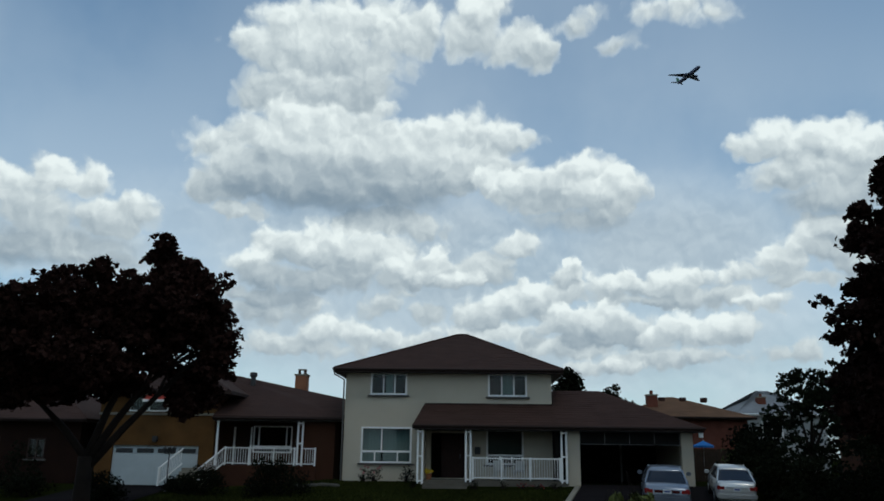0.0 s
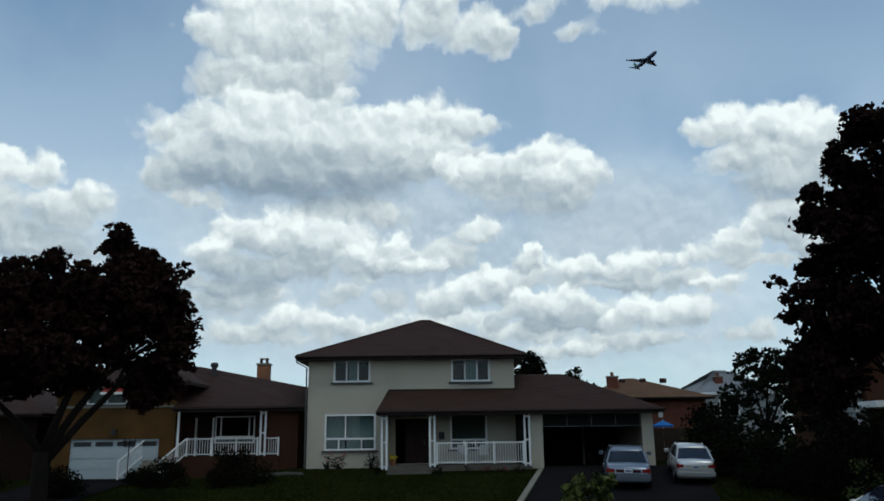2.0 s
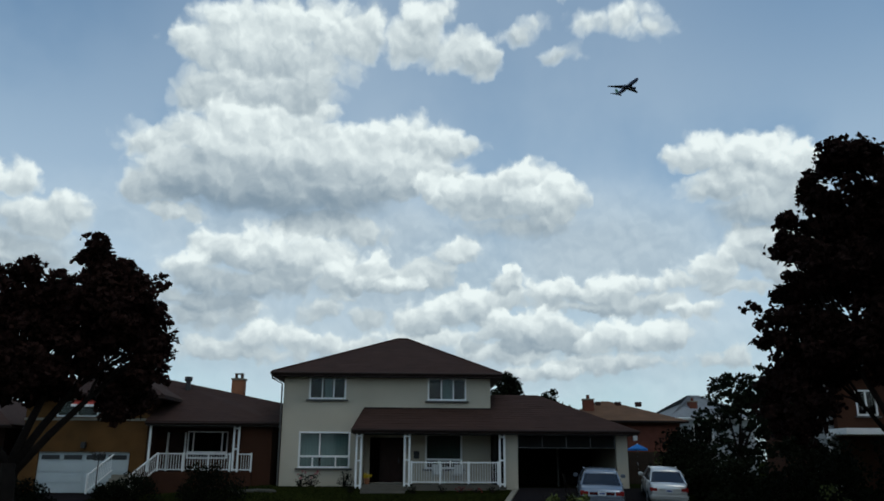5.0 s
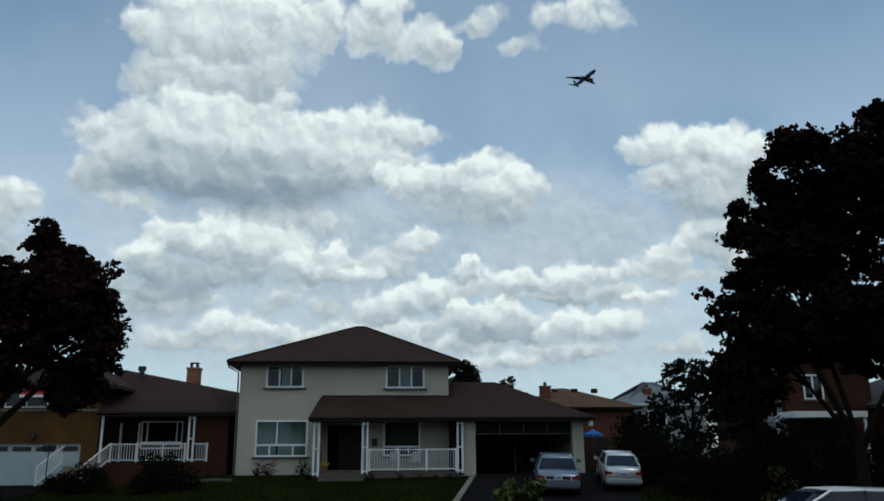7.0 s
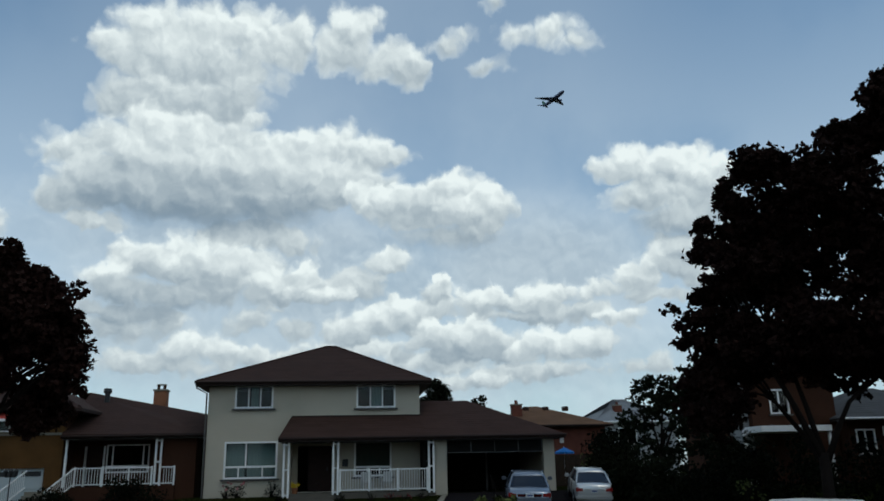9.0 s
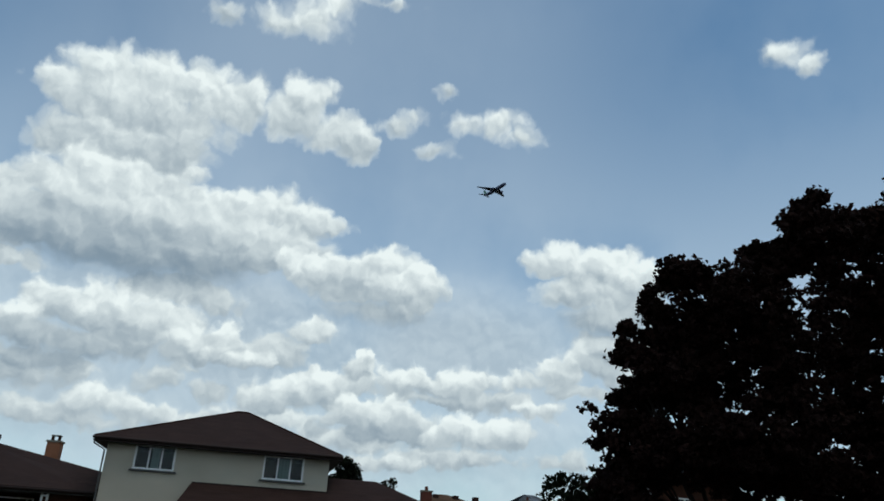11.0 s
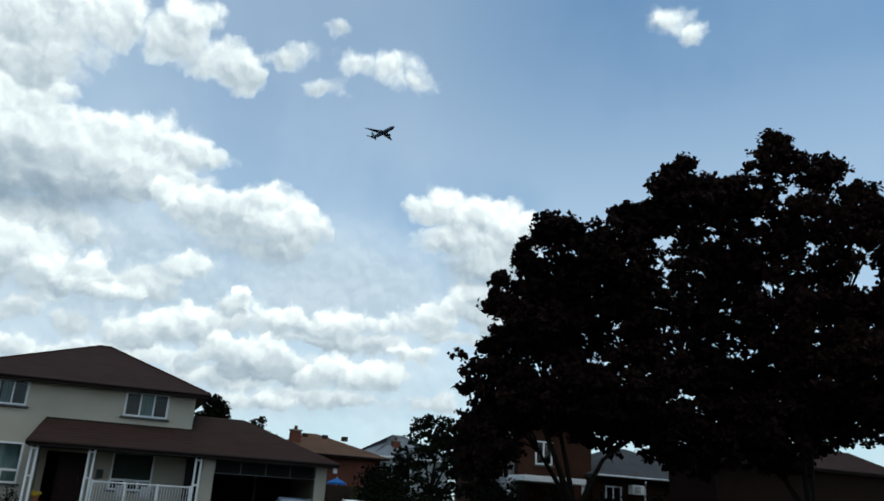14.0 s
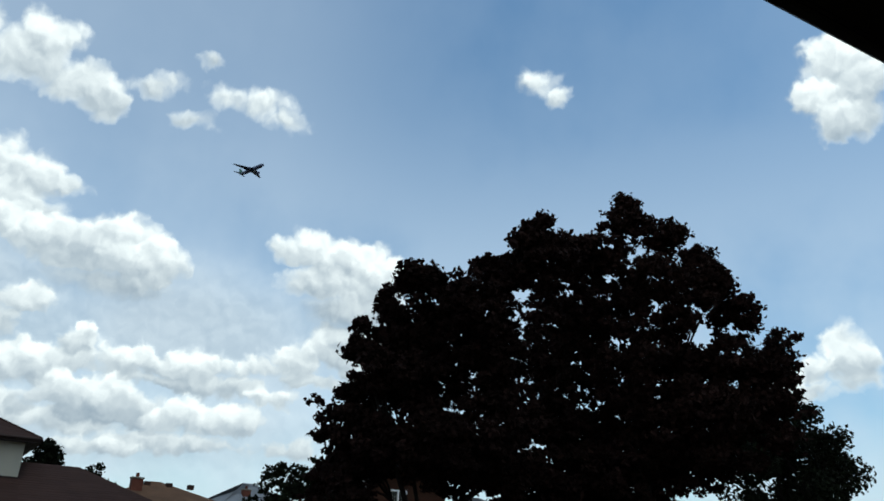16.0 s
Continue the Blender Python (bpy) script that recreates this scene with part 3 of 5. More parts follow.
def baluster_rail(parent_name, label, p0, p1, height, spacing, group, posts=()):
    """A white railing from p0 to p1 (floor points): top rail, bottom rail, balusters and thicker posts."""
    a, b = Vector(p0), Vector(p1)
    root = thing(parent_name, label, "railing", group=group)
    d = b - a
    flat = Vector((d.x, d.y, 0)).normalized()
    side = Vector((-flat.y, flat.x, 0))

    def bar(name, q0, q1, w, h):
        bm = bmesh.new()
        up = Vector((0, 0, h / 2))
        ring = lambda q: [bm.verts.new(q + s * side * w / 2 + t * up) for s, t in ((-1, -1), (1, -1), (1, 1), (-1, 1))]
        r0, r1 = ring(q0), ring(q1)
        for k in range(4):
            bm.faces.new((r0[k], r0[(k + 1) % 4], r1[(k + 1) % 4], r1[k]))
        bm.faces.new(r0[::-1]), bm.faces.new(r1)
        return part(name, bm, WHITE, root)

    up = Vector((0, 0, 1))
    bar("top_rail", a + up * height, b + up * height, 0.07, 0.06)
    bar("bottom_rail", a + up * 0.1, b + up * 0.1, 0.05, 0.05)
    n = max(2, round(d.length / spacing))
    h = height - 0.16
    me = finish(box(-0.011, 0.011, -0.011, 0.011, 0.0, h), "baluster", WHITE)
    for i in range(1, n):
        ob = part("baluster", me, WHITE, root)
        ob.location = a + d * (i / n) + up * 0.125
    for f in posts:
        q = a + d * f
        ob = part("post", box(-0.04, 0.04, -0.04, 0.04, 0.0, height + 0.06, 0.006), WHITE, root)
        ob.location = q
    return root


def double_post(x, y, z0, z1, parent, gap=0.11):
    """A porch support of two slim white posts joined by blocks."""
    for s in (-1, 1):
        part("porch_post", box(x + s * gap - 0.045, x + s * gap + 0.045, y - 0.045, y + 0.045, z0, z1, 0.006), WHITE, parent)
    for f in (0.05, 0.5, 0.95):
        z = z0 + f * (z1 - z0)
        part("post_block", box(x - gap + 0.047, x + gap - 0.047, y - 0.03, y + 0.03, z - 0.04, z + 0.04), WHITE, parent)


def roof_face(parent, pts, thick=0.07, material=None):
    """A roof slope as a slab."""
    return part("roof_slope", poly(pts, thick, direction=(0, 0, -1)), material or SHINGLE, parent)


def courses(parent, eave0, eave1, top0, top1, material, step=0.3):
    """Shingle courses: thin overlapping strips that run along the slope between the eave line and the upper line, cut into tabs."""
    e0, e1, t0, t1 = map(Vector, (eave0, eave1, top0, top1))
    n = max(2, int(((t0 - e0).length + (t1 - e1).length) / 2 / step))
    nrm = (e1 - e0).cross(t0 - e0)
    if nrm.length < 1e-6 or (t1 - t0).length < 1e-6:
        nrm = (e1 - e0).cross((t0 + t1) / 2 - e0)
    nrm = nrm.normalized()
    if nrm.z < 0:
        nrm = -nrm
    bm = bmesh.new()
    rng = random.Random(len(bpy.data.meshes))
    for i in range(n):
        f0, f1 = i / n, min(1.0, (i + 1.12) / n)
        a, b = e0.lerp(t0, f0), e1.lerp(t1, f0)
        c, d = e1.lerp(t1, f1), e0.lerp(t0, f1)
        tabs = max(1, int((b - a).length / 0.9))
        cuts = [0.0] + [(k + rng.uniform(-0.25, 0.25)) / tabs for k in range(1, tabs)] + [1.0]
        for u0, u1 in zip(cuts, cuts[1:]):
            lift = nrm * (0.008 + rng.uniform(0, 0.004))
            q = [a.lerp(b, u0) + lift, a.lerp(b, u1) + lift, d.lerp(c, u1) + nrm * 0.004, d.lerp(c, u0) + nrm * 0.004]
            base = [a.lerp(b, u0), a.lerp(b, u1)]
            v = [bm.verts.new(p) for p in q] + [bm.verts.new(p) for p in base]
            bm.faces.new(v[:4])
            bm.faces.new((v[4], v[5], v[1], v[0]))
    return tagged(part("shingles", bm, material, parent), kind="stuff")


def gutter(parent, p0, p1, material, r=0.06, name="gutter"):
    return part(name, tube([p0, p1], [r, r], 8), material, parent)


SILL = mat("dark_sill", (0.1, 0.095, 0.09), 0.8, var=0.2, bump=0.1)
DOOR_DARK = mat("dark_wood_door", (0.025, 0.011, 0.008), 0.6, spec=0.15, var=0.3, scale=4, grain=30, bump=0.2)
BLIND = mat("beige_blind", (0.3, 0.28, 0.24), 0.8, var=0.15, bump=0.1)
RAIL_GREY = mat("grey_door_rail", (0.13, 0.13, 0.13), 0.6, var=0.15, bump=0.05)
BLACK = mat("black_plastic", (0.015, 0.015, 0.016), 0.5, var=0.2, bump=0.05)

# ---- grey house across the street ----
YF = 39.6
house = thing("house", "two-storey grey stucco house with brown hipped roof and attached garage", "house")
W1, W2 = (-5.36, -3.69, 5.66, 6.6), (0.54, 2.31, 5.63, 6.6)
GW, PW = (-5.74, -3.4, 2.36, 3.92), (0.45, 2.1, 2.35, 3.85)
# Cut wider than the door, so the dark room behind doubles as porch shade.
DOORWAY = (-2.35, -0.7, 1.62, 3.75)
part("wall", wall_with_openings(-6.7, 3.6, 1.2, 6.72, YF, 0.25, [W1, W2, GW, PW, DOORWAY]), STUCCO, house, "grey stucco front wall")
part("wall", box(-6.7, -6.45, YF + 0.25, 49.4, 1.2, 6.72), STUCCO, house)
part("wall", box(3.35, 3.6, YF + 0.25, 49.4, 1.2, 6.72), STUCCO, house)
part("wall", box(-6.45, 3.35, 49.15, 49.4, 1.2, 6.72), STUCCO, house)
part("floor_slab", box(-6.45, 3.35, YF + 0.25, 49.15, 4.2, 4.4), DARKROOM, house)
# Near-black sheet behind the windows, added to stand in for room darkness.
part("dark_backing", box(-6.45, 3.35, YF + 2.5, YF + 2.6, 1.3, 6.7), DARKROOM, house)
window(house, *W1[:2], W1[2], W1[3], YF, (0.34, 0.68), curtain=[(0.4, 0.62)])
window(house, *W2[:2], W2[2], W2[3], YF, (0.34, 0.68), curtain=[(0.34, 0.68)])
window(house, *GW[:2], GW[2], GW[3], YF, (0.4,), 0.3, (0.26, 0.74), curtain=[(0.0, 0.38), (0.42, 1.0)])
window(house, *PW[:2], PW[2], PW[3], YF, (), 0.24, (0.35, 0.7))
part("blind", box(PW[0], PW[1], YF + 0.14, YF + 0.16, PW[2] + 0.4, PW[3]), BLIND, house, "beige roller blind lowered in the porch window")
door = part("front_door", box(-1.85, -0.75, YF + 0.1, YF + 0.16, 1.62, 3.7, 0.01), DOOR_DARK, house, "dark wooden front door under the porch")
for zz in (1.85, 2.75):
    for xx in (-1.8, -1.3):
        part("door_panel", box(xx, xx + 0.38, YF + 0.075, YF + 0.105, zz, zz + 0.75, 0.02), DOOR_DARK, door)
part("door_handle", box(-0.95, -0.9, YF + 0.03, YF + 0.1, 2.55, 2.75, 0.01), BLACK, door)
part("mailbox", box(-0.2, 0.08, YF - 0.14, YF - 0.003, 2.75, 3.1, 0.02), BLACK, house, "black metal mailbox on the stucco wall")
part("porch_side_wall", box(-2.75, -2.6, 38.3, YF, 1.3, 4.2), STUCCO, house)

# Upper hipped roof with overhang, fascia and soffit.
EZ, RX0, RX1 = 6.86, -1.25, -0.65
c = [(-7.25, 39.05, EZ), (4.15, 39.05, EZ), (4.15, 49.95, EZ), (-7.25, 49.95, EZ)]
r0, r1 = (RX0, 44.5, 9.33), (RX1, 44.5, 9.33)
for pts in ([c[0], c[1], r1, r0], [c[1], c[2], r1], [c[2], c[3], r0, r1], [c[3], c[0], r0]):
    roof_face(house, pts)
courses(house, c[0], c[1], r0, r1, SHINGLE)
courses(house, c[1], c[2], r1, Vector(r1) + Vector((0, 0.01, 0)), SHINGLE)
part("soffit", box(-7.2, 4.1, 39.1, 49.9, EZ - 0.2, EZ - 0.15), SOFFIT, house)
for x0, x1, y0, y1 in ((-7.27, 4.17, 39.03, 39.07), (-7.27, 4.17, 49.93, 49.97), (-7.27, -7.23, 39.07, 49.93), (4.13, 4.17, 39.07, 49.93)):
    part("fascia", box(x0, x1, y0, y1, EZ - 0.21, EZ - 0.01), FASCIA, house)
gutter(house, (-7.3, 38.97, EZ - 0.06), (4.2, 38.97, EZ - 0.06), FASCIA)
part("downspout", tube([(-7.22, 38.98, EZ - 0.1), (-7.2, 39.05, EZ - 0.32), (-6.78, 39.5, EZ - 0.55), (-6.76, 39.53, 1.4)], [0.04] * 4, 8), SOFFIT, house, "pale metal downspout at the corner")
part("ridge_cap", tube([(RX0, 44.5, 9.35), (RX1, 44.5, 9.35)], [0.06, 0.06], 6), SHINGLE, house)
for q in (c[0], c[1]):
    part("hip_cap", tube([Vector(q) + Vector((0, 0, 0.02)), (RX0 if q is c[0] else RX1, 44.5, 9.35)], [0.045, 0.05], 6), SHINGLE, house)

# Lower roof over porch and garage.
PE, PY = 4.08, 37.4
roof_face(house, [(-3.1, PY, PE), (10.35, PY, PE), (6.25, 41.4, 6.0), (3.62, 41.4, 6.0), (3.62, YF, 5.13), (-2.72, YF - 0.004, 5.13)])
roof_face(house, [(10.35, PY, PE), (10.35, 45.4, PE), (6.25, 41.4, 6.0)])
roof_face(house, [(10.35, 45.4, PE), (3.62, 45.4, PE), (3.62, 41.4, 6.0), (6.25, 41.4, 6.0)])
courses(house, (-3.1, PY, PE), (3.62, PY, PE), (-2.72, YF - 0.02, 5.13), (3.62, YF - 0.02, 5.13), SHINGLE)
courses(house, (3.62, PY, PE), (10.35, PY, PE), (3.62, 41.4, 6.0), (6.25, 41.4, 6.0), SHINGLE)
roof_face(house, [(-3.1, PY, PE), (-2.72, YF - 0.004, 5.13), (-3.1, YF - 0.004, PE)])
part("fascia", box(-3.12, 10.37, PY - 0.02, PY + 0.02, PE - 0.2, PE - 0.02), FASCIA, house)
part("fascia", box(10.33, 10.37, PY + 0.02, 45.4, PE - 0.2, PE - 0.02), FASCIA, house)
gutter(house, (-3.12, PY - 0.07, PE - 0.06), (10.42, PY - 0.07, PE - 0.06), FASCIA, 0.055)
part("soffit", box(-3.05, 10.3, PY + 0.03, YF - 0.003, PE - 0.22, PE - 0.17), SOFFIT, house)
part("flashing", box(-2.7, 3.6, YF - 0.03, YF - 0.003, 5.1, 5.2), FASCIA, house)
part("eave_bracket", box(10.15, 10.33, PY + 0.1, PY + 0.25, PE - 0.45, PE - 0.2, 0.01), WHITE, house, "small white fitting below the garage eave")

# Garage: walls, open bay with a raised door and glazed top panel.
GX0, GX1, GY = 4.72, 9.42, 37.95
part("garage_pier", box(4.15, GX0, GY, GY + 0.3, 1.15, 3.9), STUCCO, house)
part("garage_pier", box(GX1, 9.95, GY, GY + 0.3, 1.15, 3.9), STUCCO, house)
part("garage_wall", box(9.75, 9.95, GY + 0.3, 45.2, 1.15, 3.9), STUCCO, house)
# Bay surfaces, raised door and panes are coloured near-black for the unlit garage.
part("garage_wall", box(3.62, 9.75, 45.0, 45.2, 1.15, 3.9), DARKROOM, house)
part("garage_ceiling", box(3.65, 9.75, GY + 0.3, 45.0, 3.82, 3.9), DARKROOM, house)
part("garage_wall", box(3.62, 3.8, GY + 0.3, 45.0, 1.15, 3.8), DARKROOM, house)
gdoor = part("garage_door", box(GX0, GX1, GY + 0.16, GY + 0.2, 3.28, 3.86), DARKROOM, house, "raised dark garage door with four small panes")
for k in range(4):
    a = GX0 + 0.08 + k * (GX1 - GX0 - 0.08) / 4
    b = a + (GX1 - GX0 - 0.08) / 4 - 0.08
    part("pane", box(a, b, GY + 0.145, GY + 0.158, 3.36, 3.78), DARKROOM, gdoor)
for k in range(5):
    a = GX0 + 0.02 + k * (GX1 - GX0 - 0.08) / 4
    part("door_stile", box(a, a + 0.03, GY + 0.135, GY + 0.158, 3.3, 3.84), RAIL_GREY, gdoor)
part("door_rail", box(GX0, GX1, GY + 0.13, GY + 0.158, 3.265, 3.295), RAIL_GREY, gdoor)
part("door_rail", box(GX0, GX1, GY + 0.13, GY + 0.158, 3.835, 3.865), RAIL_GREY, gdoor)
part("garage_post", box(7.1, 7.2, 41, 41.1, 1.25, 3.8), SOFFIT, house)

# Porch floor and steps.
part("porch_floor", box(-2.6, 4.15, 37.75, YF - 0.003, 1.1, 1.58, 0.02), STEP_STONE, house)
for k in range(3):
    part("step", box(-2.6, -0.55, 37.72 - 0.32 * (k + 1), 37.72 - 0.32 * k, 0.95, 1.44 - 0.15 * k, 0.015), STEP_STONE, house)
for xx in (-2.75, -0.5, 3.95):
    double_post(xx, 37.7, 1.5 if xx > -2 else 1.4, PE - 0.2, house)
porch_rail = baluster_rail("porch_railing", "white metal porch railing with thin balusters on the concrete porch", (-0.28, 37.72, 1.6), (3.75, 37.72, 1.6), 0.98, 0.12, "white porch railings", (0.0, 0.33, 0.66, 1.0))

# ---- pavement, kerbs, drives ----
def slab_row():
    walk_way = thing("pavement", "pale concrete sidewalk of separate slabs along the boulevard", "pavement", kind="structure")
    rng = random.Random(5)
    x = -44.0
    while x < 40:
        w = 1.5
        x0, x1 = x + 0.012, x + w - 0.012
        bm = bmesh.new()
        tilt = rng.uniform(-0.006, 0.006)
        pts = []
        for xx, ss in ((x0, 28.5), (x1, 28.5), (x1, 30.2), (x0, 30.2)):
            pts.append((xx, across(xx, ss), ground_z(xx, across(xx, ss)) + 0.03 + tilt * (1 if xx == x0 else -1)))
        poly(pts, 0.12, bm, (0, 0, -1))
        part("slab", bm, CONCRETE, walk_way)
        x += w


def kerb(s, label, back):
    root = thing("kerb", label, "kerb", kind="structure")
    x = -50.0
    while x < 50:
        x0, x1 = x + 0.01, x + 2.99
        bm = bmesh.new()
        low = 0.04 if s > 20 and 1.5 < x + 1.5 < 8.0 else 0.0
        pts = [(xx, across(xx, ss), 0.16 - low) for xx, ss in ((x0, s - back), (x1, s - back), (x1, s + back), (x0, s + back))]
        poly(pts, 0.3, bm, (0, 0, -1))
        part("kerb_stone", bm, CONCRETE, root)
        x += 3.0


def drive(name, label, corners, material, lift=0.014, skew=0.0):
    """A paved lane that follows the ground from s0 across the street; corners as (x0, x1, s0, y1 or s1), shifted by skew for each metre short of y = 38."""
    x0, x1, s0, y1 = corners
    bm = bmesh.new()
    rows = []
    ny, nx = 24, 6
    for j in range(ny + 1):
        row = []
        for i in range(nx + 1):
            x = x0 + (x1 - x0) * i / nx
            x -= skew * (38.0 - s0 - (y1 - s0) * j / ny)
            ya, yb = across(x, s0), y1 if y1 > 36 else across(x, y1)
            y = ya + (yb - ya) * j / ny
            row.append(bm.verts.new((x, y, ground_z(x, y) + lift)))
        rows.append(row)
    for r0_, r1_ in zip(rows, rows[1:]):
        for i in range(nx):
            bm.faces.new((r0_[i], r0_[i + 1], r1_[i + 1], r1_[i]))
    return tagged(new(name, finish(bm, name, material)), label, "driveway", kind="structure")


drive("driveway", "black asphalt driveway in front of the open garage", (4.75, 11.9, 30.22, 38.3), ASPHALT, 0.03, 0.24)
drive("driveway", "black asphalt driveway apron across the grass verge", (4.75, 11.3, 23.1, 28.48), ASPHALT, 0.03, 0.24)
drive("driveway", "dark asphalt driveway of the brick house", (-19.4, -14.9, 30.22, 40.6), ASPHALT, 0.03)
edging = thing("driveway_edging", "pale concrete strip between lawn and driveway", "edging", kind="structure")
for k in range(8):
    y = 30.2 + k * 0.95
    part("edging_stone", poly([(xx, yy, ground_z(xx, yy) + 0.06) for xx, yy in ((4.5 - 0.24 * (38 - y), y), (4.74 - 0.24 * (38 - y), y), (4.74 - 0.24 * (37.07 - y), y + 0.93), (4.5 - 0.24 * (37.07 - y), y + 0.93))], 0.15, direction=(0, 0, -1)), CONCRETE, edging)


# ---- buff brick house beside the grey one ----
def brick_house():
    root = thing("house", "split-level buff and brown brick house with white garage door and porch", "house")
    y = 40.7
    # Garage wing with living floor above.
    G, U = (-18.85, -14.35, 0.9, 2.97), (-18.1, -15.2, 4.75, 5.55)
    part("wall", wall_with_openings(-19.7, -13.6, 0.7, 5.7, y, 0.25, [G, U]), BRICK_YEL, root, "buff brick wall over the garage")
    part("wall", box(-13.85, -13.6, y + 0.25, 50, 0.7, 5.7), BRICK_BROWN, root)
    part("wall", box(-19.7, -19.45, y + 0.25, 50, 0.7, 5.7), BRICK_BROWN, root)
    part("wall", box(-19.45, -13.85, 49.8, 50, 0.7, 5.7), BRICK_BROWN, root)
    part("dark_backing", box(-19.45, -13.85, y + 1.6, y + 1.7, 0.9, 5.7), DARKROOM, root)
    part("stone_band", box(-19.72, -13.58, y - 0.07, y - 0.003, 4.5, 4.62, 0.01), CONCRETE, root, "pale stone band across the brick wall")
    window(root, *U[:2], U[2], U[3], y, (0.33, 0.67), sill=False, frame_w=0.07)
    aw = part("awning", poly([(-17.2, y - 0.75, 5.26), (-16.1, y - 0.75, 5.26), (-16.1, y - 0.04, 5.66), (-17.2, y - 0.04, 5.66)], 0.03), AWNING, root, "faded red window awning with white valance")
    part("valance", box(-17.2, -16.1, y - 0.78, y - 0.755, 5.14, 5.26), WHITE, aw)
    gd = part("garage_door", box(G[0], G[1], y + 0.12, y + 0.17, G[2], G[3]), SHADED_WHITE, root, "white sectional garage door with four small windows")
    for k in range(4):
        zz = G[2] + 0.02 + k * 0.515
        for j in range(4):
            xx = G[0] + 0.1 + j * 1.1
            if k < 3:
                part("door_panel", box(xx, xx + 1.0, y + 0.1, y + 0.118, zz + 0.06, zz + 0.45, 0.012), SHADED_WHITE, gd)
            else:
                part("pane", box(xx + 0.06, xx + 0.94, y + 0.1, y + 0.118, zz + 0.14, zz + 0.36), BLACK, gd)
    part("lamp", box(-16.75, -16.5, y - 0.2, y - 0.003, 3.15, 3.45, 0.03), BLACK, root, "black wall lamp over the garage door")
    # Wing roof.
    c = [(-20.3, 40.1, 5.75), (-12.7, 40.1, 5.75), (-12.7, 50.5, 5.75), (-20.3, 50.5, 5.75)]
    a, b = (-17.2, 44.2, 7.3), (-15.8, 44.2, 7.3)
    for pts in ([c[0], c[1], b, a], [c[1], c[2], b], [c[2], c[3], a, b], [c[3], c[0], a]):
        roof_face(root, pts)
    courses(root, c[0], c[1], a, b, SHINGLE)
    part("soffit", box(-20.25, -12.75, 40.15, 50.4, 5.6, 5.65), SOFFIT, root)
    part("fascia", box(-20.32, -12.68, 40.08, 40.12, 5.58, 5.74), FASCIA, root)
    part("fascia", box(-12.72, -12.68, 40.12, 50.5, 5.58, 5.74), FASCIA, root)
    # Porch section.
    P, D = (-11.9, -9.95, 2.75, 4.0), (-12.95, -12.1, 2.05, 4.0)
    part("wall", wall_with_openings(-13.6, -7.35, 0.7, 4.42, 42.2, 0.25, [P, D]), BRICK_BROWN, root)
    part("wall", box(-7.6, -7.35, 42.45, 50, 0.7, 4.42), BRICK_BROWN, root)
    part("wall", box(-9.2, -7.35, 40.75, 42.2, 0.7, 4.3), BRICK_BROWN, root)
    part("dark_backing", box(-13.6, -7.6, 43.6, 43.7, 0.9, 4.4), DARKROOM, root)
    window(root, *P[:2], P[2], P[3], 42.2, (0.12, 0.88), 0.2, (), sill=False, frame_w=0.07)
    dr = part("front_door", box(D[0], D[1], 42.3, 42.36, D[2], D[3]), DOOR_DARK, root, "dark front door in white frame")
    for xx in (D[0] - 0.03, D[1] + 0.03):
        part("door_frame", box(xx - 0.04, xx + 0.04, 42.16, 42.29, D[2], D[3]), WHITE, dr)
    f = [(-13.6, 40.3, 4.5), (-7.0, 40.3, 4.47), (-7.0, 43.9, 5.55), (-14.3, 46.4, 7.08), (-15.5, 46.4, 7.08)]
    roof_face(root, [f[0], f[1], f[2], f[3]])
    roof_face(root, [f[2], (-7.0, 51, 4.47), (-14.3, 46.4, 7.08)])
    roof_face(root, [(-7.0, 51, 4.47), (-15, 51, 4.47), (-15, 46.4, 7.08), (-14.3, 46.4, 7.08)])
    courses(root, f[0], f[1], f[3], f[2], SHINGLE)
    part("fascia", box(-13.6, -6.98, 40.28, 40.32, 4.3, 4.46), FASCIA, root)
    gutter(root, (-13.6, 40.22, 4.4), (-6.98, 40.22, 4.4), FASCIA, 0.05)
    part("soffit", box(-13.55, -7.0, 40.33, 42.19, 4.26, 4.3), SOFFIT, root)
    part("porch_floor", box(-13.6, -8.25, 40.55, 42.2, 0.7, 2.05, 0.02), BRICK_BROWN, root)
    for k in range(6):
        part("step", box(-15.0, -13.7, 40.65 - 0.3 * (k + 1) - 0.02, 40.65 - 0.3 * k - 0.02, 0.5, 1.9 - 0.17 * k, 0.012), CONCRETE, root)
    double_post(-9.1, 40.62, 2.05, 4.28, root, 0.12)
    part("porch_post", box(-13.45, -13.35, 40.6, 40.7, 2.05, 4.28), WHITE, root)
    ch = part("chimney", box(-10.8, -10.12, 46.0, 46.7, 5.6, 7.1, 0.01), BRICK_ORANGE, root, "orange-brown brick chimney with clay flue")
    part("chimney_cap", box(-10.85, -10.07, 45.95, 46.75, 7.1, 7.2, 0.01), CONCRETE, ch)
    for xx in (-10.63, -10.3):
        part("flue_post", box(xx - 0.05, xx + 0.05, 46.2, 46.5, 7.2, 7.45), BRICK_BROWN, ch)
    part("flue_lid", box(-10.7, -10.22, 46.15, 46.55, 7.45, 7.5), CONCRETE, ch)
    vent = part("roof_vent", tube([(-13.0, 45.0, 6.4), (-13.0, 45.0, 6.9)], [0.14, 0.14], 12), BLACK, root, "dark metal roof vent")
    part("vent_cap", tube([(-13.0, 45.0, 6.9), (-13.0, 45.0, 7.0), (-13.0, 45.0, 7.15)], [0.2, 0.22, 0.2], 12), BLACK, vent)
